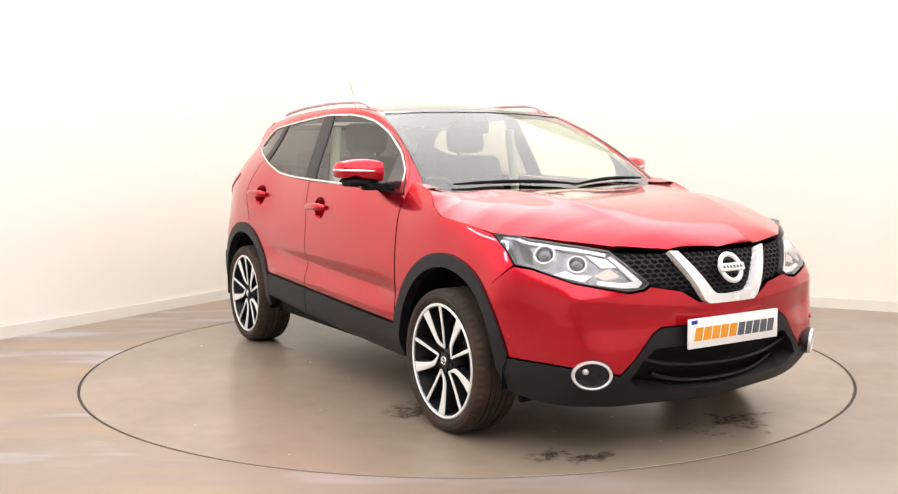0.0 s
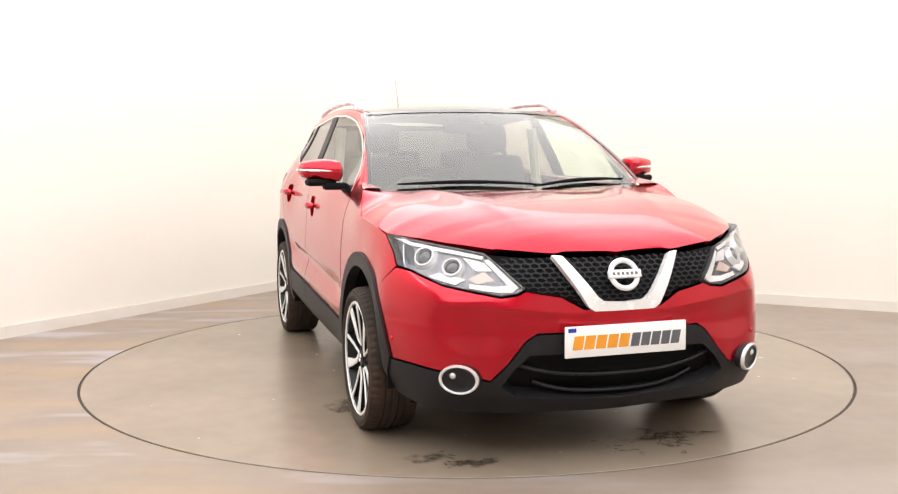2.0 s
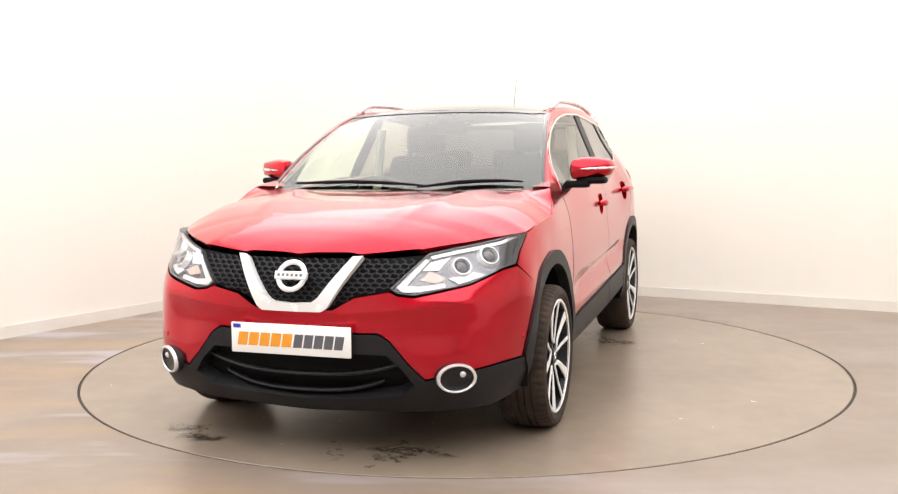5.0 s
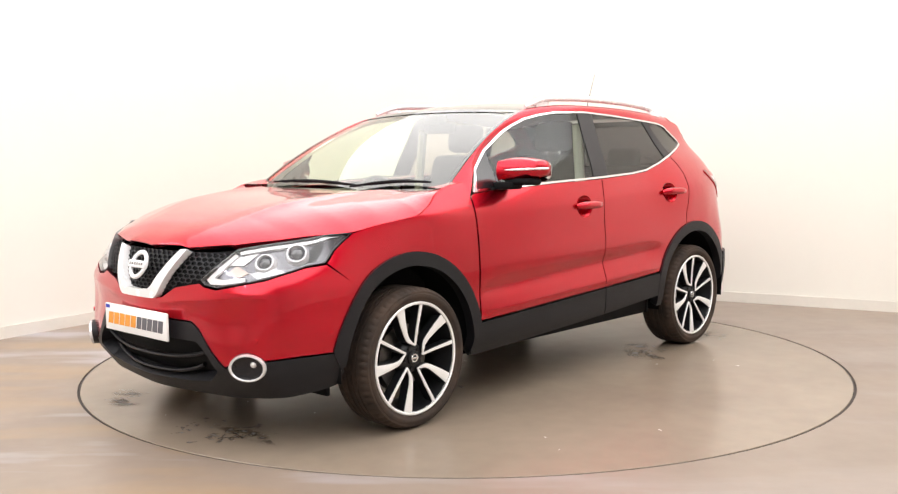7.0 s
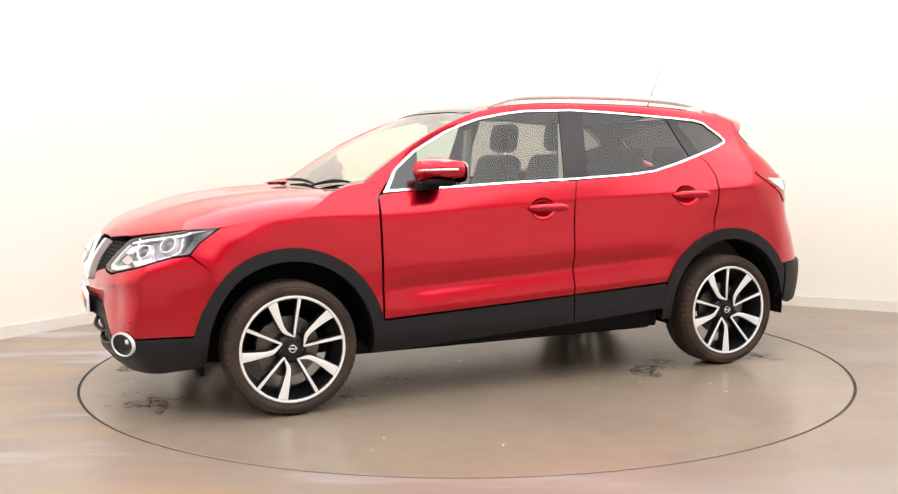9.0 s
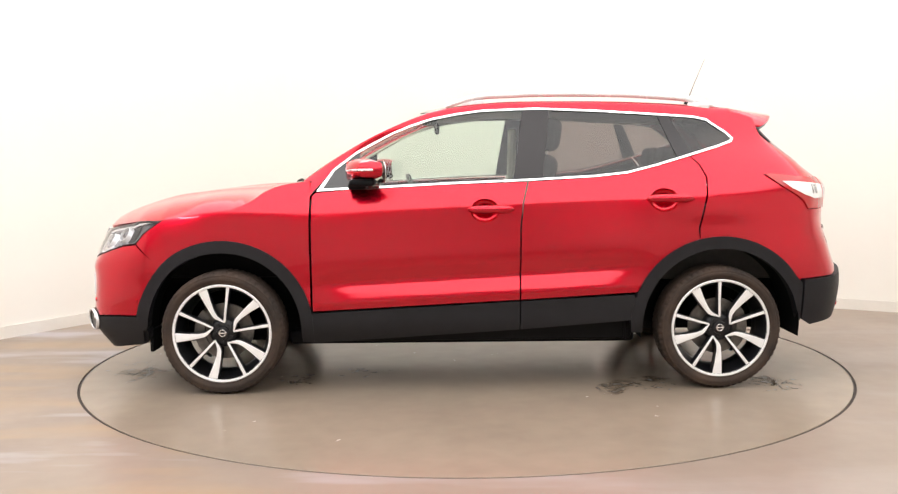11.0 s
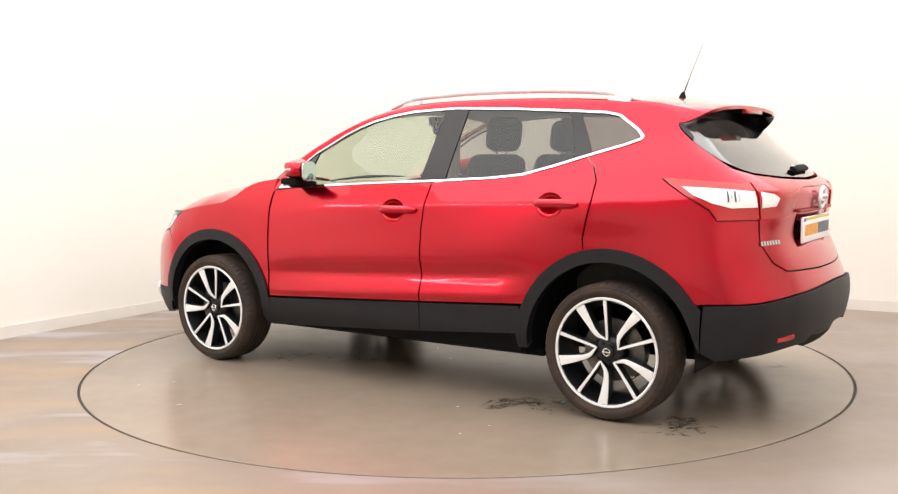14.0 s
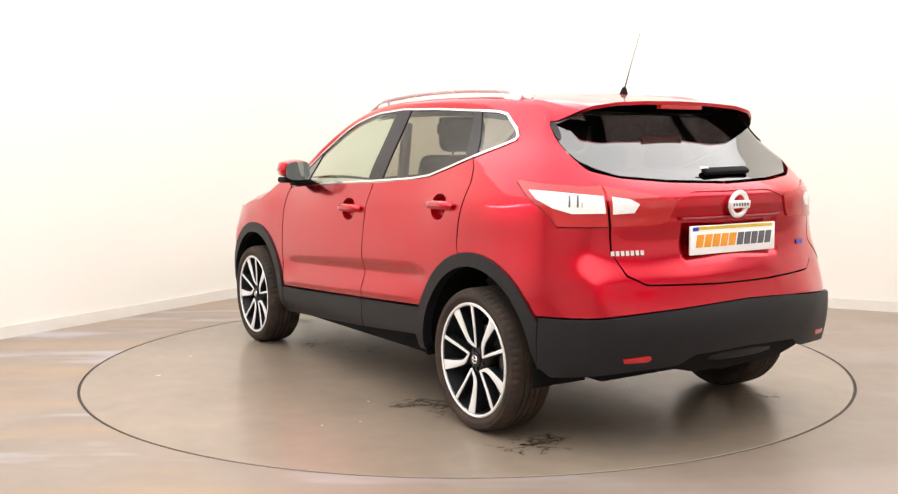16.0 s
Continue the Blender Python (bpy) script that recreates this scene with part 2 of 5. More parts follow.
# ---- the room ----
def build_room():
    # floor with a round hole for the turntable
    bm = bmesh.new()
    hole, n = 2.2495, 160
    inner = [bm.verts.new((hole * math.cos(a), hole * math.sin(a), 0)) for a in (2 * math.pi * i / n for i in range(n))]
    outer = [bm.verts.new((12.5 * math.cos(a), 12.5 * math.sin(a), 0)) for a in (2 * math.pi * i / n for i in range(n))]
    low = [bm.verts.new((v.co.x, v.co.y, -.06)) for v in inner]
    for i in range(n):
        k = (i + 1) % n
        bm.faces.new((inner[i], outer[i], outer[k], inner[k]))
        bm.faces.new((low[i], inner[i], inner[k], low[k]))
    tagged(mesh_object("floor", bm, FLOOR), "worn tan vinyl studio floor with pale scuff streaks", "floor", kind="structure")
    bm = bmesh.new()
    lathe(bm, [(2.30, -.06), (0.01, -.06), (.01, -.10), (2.30, -.10)], 96)
    tagged(mesh_object("floor_pit", bm, GAP_DARK), "dark pit under the turntable", "floor", kind="structure")

    # two walls that meet in a rounded corner behind the car, and plain walls that close the room
    corner, d1, d2 = Vector((-1.198, 4.146, 0)), Vector((-.5154, -.857, 0)), Vector((.88, -.475, 0))
    far1, far2 = corner + d1 * 12.2, corner + d2 * 10.2
    last = far1 + d2 * 10.2
    r = .9
    path = [corner + d1 * 7.5, corner + d1 * 4]
    a, b = corner + d1 * r, corner + d2 * r
    for i in range(13):
        t = i / 12
        path.append(a.lerp(corner, t).lerp(corner.lerp(b, t), t))
    path += [corner + d2 * 4, corner + d2 * 8.5]
    mid = Vector((0, -1, 0))

    def wall(name, pts, z0, z1, thick, mat, label, inward=0.):
        bm = bmesh.new()
        rows = []
        for i, p in enumerate(pts):
            d = (pts[min(i + 1, len(pts) - 1)] - pts[max(i - 1, 0)]).normalized()
            nrm = Vector((-d.y, d.x, 0))
            if nrm.dot(p - mid) < 0:
                nrm = -nrm
            i0, o0 = p - nrm * inward, p + nrm * thick
            rows.append([bm.verts.new((q.x, q.y, z)) for q, z in ((i0, z0), (i0, z1), (o0, z1), (o0, z0))])
        for p, q in zip(rows, rows[1:]):
            for j in range(4):
                bm.faces.new((p[j], q[j], q[(j + 1) % 4], p[(j + 1) % 4]))
        bm.faces.new(rows[0]), bm.faces.new(rows[-1][::-1])
        bmesh.ops.recalc_face_normals(bm, faces=bm.faces)
        return tagged(mesh_object(name, bm, mat), label, "skirting" if mat is SKIRT else "wall", kind="structure")

    wall("wall_back", path, .0, CEILING, .15, WALL, "plain white painted studio walls meeting in a rounded corner")
    wall("wall_left", [corner + d1 * 7.5, far1], 0, CEILING, .15, PLAIN_WALL, "plain white painted studio wall")
    wall("wall_front", [far1, last], 0, CEILING, .15, PLAIN_WALL, "plain white painted studio wall")
    wall("wall_side", [last, far2], 0, CEILING, .15, PLAIN_WALL, "plain white painted studio wall")
    wall("wall_right", [far2, corner + d2 * 8.5], 0, CEILING, .15, PLAIN_WALL, "plain white painted studio wall")
    wall("baseboard", path, .0, .085, -.004, SKIRT, "low white painted skirting board", inward=.016)
    bm = bmesh.new()
    box(bm, (-11, -11, CEILING), (11, 8, CEILING + .1))
    tagged(mesh_object("ceiling", bm, WALL), "plain white studio ceiling", "ceiling", kind="structure")


build_room()


def build_lights():
    # unseen diffuser, stretched past the camera as added fill for the near side
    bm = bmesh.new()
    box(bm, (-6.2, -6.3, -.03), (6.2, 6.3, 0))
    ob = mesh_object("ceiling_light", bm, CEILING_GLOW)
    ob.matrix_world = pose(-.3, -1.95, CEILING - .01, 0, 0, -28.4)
    tagged(ob, "broad soft luminous ceiling diffuser above the turntable, extended as fill", "ceiling light")
    bm = bmesh.new()
    tube(bm, [(-1.05, 0, 0), (-.4, 0, 0), (.4, 0, 0), (1.05, 0, 0)], .016)
    ob = mesh_object("strip_light", bm, TUBE_GLOW)
    ob.matrix_world = pose(-2.7, -1.77, 1.75, 0, 0, 118.4)
    tagged(ob, "slim cool white strip light hung beside the turntable", "strip light")
    for x in (-.8, .8):
        bm = bmesh.new()
        tube(bm, [(x, 0, .01), (x, 0, 1), (x, 0, CEILING - 1.78)], .002, 6)
        part("cord", bm, GAP_DARK, ob, "thin dark hanging cord")


build_lights()


def build_turntable():
    t = empty("turntable", "large round tan vinyl car turntable flush with the floor", "turntable")
    bm = bmesh.new()
    lathe(bm, [(2.234, -.055), (2.234, -.002), (2.232, 0), (.001, 0), (.001, -.055)], 160)
    part("disc", bm, DISC_FLOOR, t)
    bm = bmesh.new()
    lathe(bm, [(2.2345, -.05), (2.2345, -.004), (2.249, -.004), (2.249, -.05)], 160)
    part("rim_gap", bm, GAP_DARK, t, "dark gap ring round the turntable")
    return t


turntable = build_turntable()
# ---- the car's skin: a net of contours (s runs round the plan from nose to tail, z is the height) ----
ROWS = np.array([.20, .34, .45, .58, .72, .86, .98, 1.08, 1.20, 1.34, 1.48])
KNOTS = np.array([2.79, 2.49, 2.23, 1.99, 1.77, 1.55, 1.32, .80, .25, -.25, -.80, -1.32, -1.55, -1.76, -1.99, -2.21, -2.49, -2.77])
NOSE = np.array([2.085, 2.183, 2.195, 2.19, 2.18, 2.115, 2.03, 1.95, 1.85, 1.7, 1.6])
TAIL = np.array([-2.02, -2.10, -2.14, -2.15, -2.10, -2.035, -2.045, -2.045, -1.888, -1.715, -1.565])
SIDE = np.array([.80, .880, .889, .889, .890, .884, .867, .846, .806, .742, .680])


def column_table():
    xs, ys = [], []
    for y, back in ((0, 0), (.30, .034), (.55, np.array([.085, .082, .084, .084, .096, .108, .108, .1, .1, .1, .1]))):
        xs.append(NOSE - back), ys.append(np.full(11, y))
    xs.append(NOSE - np.array([.180, .180, .183, .182, .203, .25, .28, .3, .3, .3, .3])), ys.append(np.full(11, .74))
    xs.append(np.full(11, 1.75)), ys.append(np.array([.79, .858, .872, .872, .866, .828, .79, .74, .7, .65, .6]))
    xs.append(np.full(11, 1.55)), ys.append(np.array([.80, .872, .885, .885, .885, .872, .84, .80, .75, .7, .65]))
    xs.append(np.full(11, 1.32)), ys.append(np.array([.77, .885, .892, .891, .889, .882, .864, .814, .776, .712, .650]))
    xs.append(np.full(11, .80)), ys.append(np.array([.80, .880, .888, .888, .887, .878, .856, .812, .735, .660, .600]))
    xs.append(np.full(11, .25)), ys.append(np.array([.80, .880, .889, .889, .890, .883, .867, .840, .785, .702, .636]))
    for x, d in ((-.25, -.004), (-.80, -.012)):
        xs.append(np.full(11, x)), ys.append(SIDE + np.where(ROWS > .95, d * np.clip((ROWS - .9) * 6, 0, 1.6), 0))
    xs.append(np.full(11, -1.32)), ys.append(np.array([.80, .885, .895, .884, .886, .890, .888, .858, .795, .70, .632]))
    xs.append(np.full(11, -1.55)), ys.append(np.array([.79, .865, .88, .880, .880, .876, .868, .840, .775, .672, .605]))
    xs.append(np.array([-1.75, -1.76, -1.76, -1.76, -1.76, -1.76, -1.76, -1.75, -1.70, -1.605, -1.52])), ys.append(np.array([.77, .835, .852, .854, .85, .83, .812, .795, .74, .65, .59]))
    xs.append(np.array([-1.88, -1.94, -1.96, -1.965, -1.94, -1.90, -1.89, -1.88, -1.79, -1.645, -1.545])), ys.append(np.array([.70, .735, .745, .745, .735, .72, .71, .70, .66, .595, .55]))
    xs.append(TAIL + np.array([.06, .07, .075, .075, .07, .055, .06, .065, .06, .05, .04])), ys.append(np.full(11, .54))
    xs.append(TAIL + .016), ys.append(np.full(11, .28))
    xs.append(TAIL), ys.append(np.full(11, .0))
    return np.array(xs), np.array(ys)


NET_X, NET_Y = column_table()


def smooth_curve(k, v, mirror=0):
    """A cubic through the values v at the knots k; a callable that gives values. mirror: -1 odd, 1 even at both ends."""
    k, v = np.array(k, float), np.array(v, float)
    if k[0] > k[-1]:
        k, v = k[::-1], v[::-1]
    if mirror:
        k = np.concatenate([[2 * k[0] - k[1]], k, [2 * k[-1] - k[-2]]])
        v = np.concatenate([mirror * v[1:2], v, mirror * v[-2:-1]])
    n = len(k)
    h = np.diff(k)
    d = np.diff(v, axis=0) / h.reshape((-1,) + (1,) * (v.ndim - 1))
    m = np.zeros_like(v)
    w = (h[1:] / (h[1:] + h[:-1])).reshape((-1,) + (1,) * (v.ndim - 1))
    m[1:-1] = w * d[:-1] + (1 - w) * d[1:]
    m[0], m[-1] = d[0], d[-1]

    def at(q):
        i = int(np.clip(np.searchsorted(k, q) - 1, 0, n - 2))
        t = (q - k[i]) / h[i]
        t = min(max(t, -.5), 1.5)
        return ((1 + 2 * t) * (1 - t) ** 2 * v[i] + t * (1 - t) ** 2 * h[i] * m[i]
                + t * t * (3 - 2 * t) * v[i + 1] + t * t * (t - 1) * h[i] * m[i + 1])
    return at


NET_XS, NET_YS = smooth_curve(KNOTS, NET_X, 1), smooth_curve(KNOTS, NET_Y, -1)
ROW_CACHE = {}


FRONT, REAR = 2.79, -2.77


def sill_z(x):
    return .428 + (.84 - x) * .0495


def step_up(t):
    """A smooth step from 0 to 1."""
    t = min(max(t, 0.), 1.)
    return t * t * (3 - 2 * t)


def skin(s, z):
    """The point of the car's skin at s round the plan and height z (left side)."""
    key = round(s, 4)
    if key not in ROW_CACHE:
        ROW_CACHE[key] = (smooth_curve(ROWS, NET_XS(s)), smooth_curve(ROWS, NET_YS(s)))
    fx, fy = ROW_CACHE[key]
    x, y = float(fx(z)), float(fy(z))
    # shoulder crease, rising towards the tail, that fades at both ends
    zc = .985 - .045 * s
    fade = max(0., min(1., (.75 - s) * 1.3)) * max(0., min(1., (s + 1.9) * 2))
    y += .009 * fade * math.exp(-math.sqrt((z - zc) ** 2 + .0003) / .04) - .004 * fade * math.exp(-((z - zc + .16) / .1) ** 2)
    # the doors tuck in above the sill and flare out again at their foot
    if -1.1 < s < 1.0:
        h = z - sill_z(s)
        door = step_up((.95 - s) / .35) * step_up((s + 1.0) / .3)
        y += door * (.009 * math.exp(-((h - .045) / .032) ** 2) - .019 * math.exp(-((h - .150) / .045) ** 2) + .003 * math.exp(-((h - .28) / .06) ** 2))
    # a ridge under the lamps and a hollow over the fog lamps
    if s > 1.85:
        zr = .672 - .10 * max(0., s - 2.1)
        d = .015 * step_up((s - 1.95) / .15) * step_up((2.70 - s) / .2) * math.exp(-math.sqrt((z - zr) ** 2 + .0001) / .03)
        d -= .012 * math.exp(-((s - 2.20) / .15) ** 2 - ((z - .545) / .075) ** 2)
        n = Vector((.8, .6 * min(1., (FRONT - s) / .5), 0))
        x, y = x + d * n.x, y + d * n.y
    # the plate's recess in the tailgate
    if s < -2.4:
        x += .010 * step_up((s - REAR + .305) / .03) * step_up((REAR + .305 - s) / .03) * step_up((z - .800) / .03) * step_up((.972 - z) / .012)
    return Vector((x, y, z))


# ---- panels cut from the skin ----
from mathutils.geometry import tessellate_polygon


def skin_full(s, z):
    """The skin, carried on past the middle of nose and tail to the other side."""
    if s > FRONT:
        p = skin(2 * FRONT - s, z)
        return Vector((p.x, -p.y, p.z))
    if s < REAR:
        p = skin(2 * REAR - s, z)
        return Vector((p.x, -p.y, p.z))
    return skin(s, z)


def clip_half(poly, axis, value, keep_less):
    out = []
    for i, p in enumerate(poly):
        q = poly[(i + 1) % len(poly)]
        a = p[axis] <= value if keep_less else p[axis] >= value
        b = q[axis] <= value if keep_less else q[axis] >= value
        if a:
            out.append(p)
        if a != b:
            t = (value - p[axis]) / (q[axis] - p[axis])
            out.append((p[0] + t * (q[0] - p[0]), p[1] + t * (q[1] - p[1])))
    return out


def inset(poly, d):
    """The outline drawn in by d."""
    area = sum(a[0] * b[1] - b[0] * a[1] for a, b in zip(poly, poly[1:] + poly[:1]))
    sg = 1 if area > 0 else -1
    out, n = [], len(poly)
    for i in range(n):
        p0, p1, p2 = (Vector(poly[j % n]) for j in (i - 1, i, i + 1))
        e1, e2 = (p1 - p0), (p2 - p1)
        if e1.length < 1e-6 or e2.length < 1e-6:
            continue
        e1.normalize(), e2.normalize()
        n1, n2 = Vector((-e1.y, e1.x)) * sg, Vector((-e2.y, e2.x)) * sg
        m = n1 + n2
        k = max(m.length_squared / 2, .35)
        q = p1 + m * (d / k)
        out.append((q.x, q.y))
    return out


def both(half, middle):
    """A half outline, mirrored at the middle into a whole one."""
    half = list(half)
    for i in range(len(half) - 1):
        if abs(half[i][0] - middle) < 1e-6 and abs(half[i + 1][0] - middle) < 1e-6:
            half = half[i + 1:] + half[:i + 1]
            break
    return half + [(2 * middle - s, z) for s, z in reversed(half) if abs(s - middle) > 1e-6]


def arc(cx, cz, r, a0, a1, n=18):
    return [(cx + r * math.cos(radians(a0 + (a1 - a0) * i / n)), cz + r * math.sin(radians(a0 + (a1 - a0) * i / n))) for i in range(n + 1)]


def panel_mesh(bm, outline, fn=skin_full, offset=0., thick=.012, step=.03, gap=.0025, side=1, hole=None, normals=None):
    """Cuts the outline (less a hole) out of the surface fn, with its edge turned in by thick."""
    poly = inset(outline, gap) if gap else list(outline)
    loops = [poly] + ([list(hole)] if hole else [])
    flat = [p for lp in loops for p in lp]
    tris = tessellate_polygon([[Vector((p[0], p[1], 0)) for p in lp] for lp in loops])
    pts = {}

    def vert(u, v):
        key = (round(u, 5), round(v, 5))
        if key not in pts:
            e = .003
            p = fn(u, v)
            a, b = fn(u + e, v) - fn(u - e, v), fn(u, v + e) - fn(u, v - e)
            nrm = b.cross(a).normalized()
            q = p + nrm * offset
            pts[key] = (bm.verts.new((q.x, side * q.y, q.z)), Vector((nrm.x, side * nrm.y, nrm.z)))
        return pts[key][0]

    for t in tris:
        tri = [flat[i] for i in t]
        u = math.floor(min(p[0] for p in tri) / step) * step
        while u < max(p[0] for p in tri):
            strip = clip_half(clip_half(tri, 0, u, False), 0, u + step, True)
            if len(strip) > 2:
                v = math.floor(min(p[1] for p in strip) / step) * step
                while v < max(p[1] for p in strip):
                    cell = clip_half(clip_half(strip, 1, v, False), 1, v + step, True)
                    area = sum(a[0] * b[1] - b[0] * a[1] for a, b in zip(cell, cell[1:] + cell[:1]))
                    if len(cell) > 2 and abs(area) > 2e-8:
                        ring = []
                        for c in cell:
                            w = vert(*c)
                            if w not in ring:
                                ring.append(w)
                        if len(ring) > 2:
                            if (area > 0) == (side > 0):
                                ring.reverse()
                            try:
                                bm.faces.new(ring)
                            except ValueError:
                                pass
                    v += step
            u += step
    if normals is not None:
        for w, nrm in pts.values():
            normals[w] = nrm
    if thick:
        known = {w: nrm for w, nrm in pts.values()}
        edges = [e for e in bm.edges if e.is_boundary and e.verts[0] in known and e.verts[1] in known]
        outer, inner = {}, {}
        for e in edges:
            for w in e.verts:
                if w not in inner:
                    outer[w] = bm.verts.new(w.co)
                    inner[w] = bm.verts.new(w.co - known[w] * thick)
        for e in edges:
            a, b = e.verts
            loop = next(l for l in e.link_faces[0].loops if l.edge == e)
            if loop.vert is a:
                a, b = b, a
            bm.faces.new((outer[a], outer[b], inner[b], inner[a]))
    return bm


def panel(name, outline, mat, parent, label="", **kw):
    bm = bmesh.new()
    normals = {}
    panel_mesh(bm, outline, normals=normals, **kw)
    bm.verts.index_update()
    table = [(0, 0, 0)] * len(bm.verts)
    for w, nrm in normals.items():
        table[w.index] = tuple(nrm)
    me = bpy.data.meshes.new(name)
    bm.to_mesh(me)
    bm.free()
    me.materials.append(mat)
    me.polygons.foreach_set("use_smooth", [True] * len(me.polygons))
    me.normals_split_custom_set_from_vertices(table)
    ob = new(name, me)
    ob.parent = parent
    if label:
        tagged(ob, label)
    return ob


def spot(s, z, off=0., side=1):
    """Axes on the skin: z out of it, y up, x along."""
    p = skin_full(s, z)
    e = .004
    a, b = skin_full(s + e, z) - skin_full(s - e, z), skin_full(s, z + e) - skin_full(s, z - e)
    n = b.cross(a).normalized()
    p, n = Vector((p.x, side * p.y, p.z)), Vector((n.x, side * n.y, n.z))
    up = (Vector((0, 0, 1)) - n * n.z).normalized()
    x = up.cross(n)
    m = Matrix((x, up, n)).transposed().to_4x4()
    m.translation = p + n * off
    return m


# outlines of the panels: s round the plan, z
DLO_LOW = [(.822, 1.068), (.64, 1.078), (.474, 1.084), (.142, 1.100), (-.30, 1.116), (-.66, 1.133), (-.834, 1.150), (-1.004, 1.192), (-1.172, 1.240), (-1.338, 1.287), (-1.410, 1.315)]
DLO_TOP = [(-1.418, 1.335), (-1.386, 1.372), (-1.291, 1.442), (-1.22, 1.458), (-1.076, 1.469), (-.692, 1.494), (-.354, 1.508), (-.069, 1.499), (.07, 1.482), (.21, 1.455), (.32, 1.420), (.42, 1.380), (.612, 1.278), (.735, 1.184)]
HUB_F, HUB_R, HUB_Z = 1.323, -1.323, .335
ARCH_O, ARCH_I = .478, .418


def cup_ring(s, z):
    return [(s + .032 + .076 * math.cos(a), z - .004 + .062 * math.sin(a)) for a in (2 * math.pi * i / 28 for i in range(28))]


def build_handle(door, s, z, side):
    # a dished cup let into the door, and the bar across it
    m1 = spot(s + .032, z - .004, .0, side)
    bm = bmesh.new()
    lathe(bm, [(1.02, -.001), (.95, -.010), (.80, -.022), (.5, -.030), (.02, -.033)], 36, m1 @ Matrix.Diagonal((.076, .062, 1, 1)), closed=False)
    part("handle_cup", bm, PAINT, door, "dished recess behind the handle")
    m0 = spot(s, z, .0, side)
    bm = bmesh.new()
    n = 14
    tube(bm, [m0 @ Vector((-.118 + .236 * i / n, .002, .005 + .023 * (1 - (2 * i / n - 1) ** 4))) for i in range(n + 1)], [.010 + .012 * (1 - (2 * i / n - 1) ** 6) for i in range(n + 1)], 12)
    part("door_handle", bm, PAINT, door)


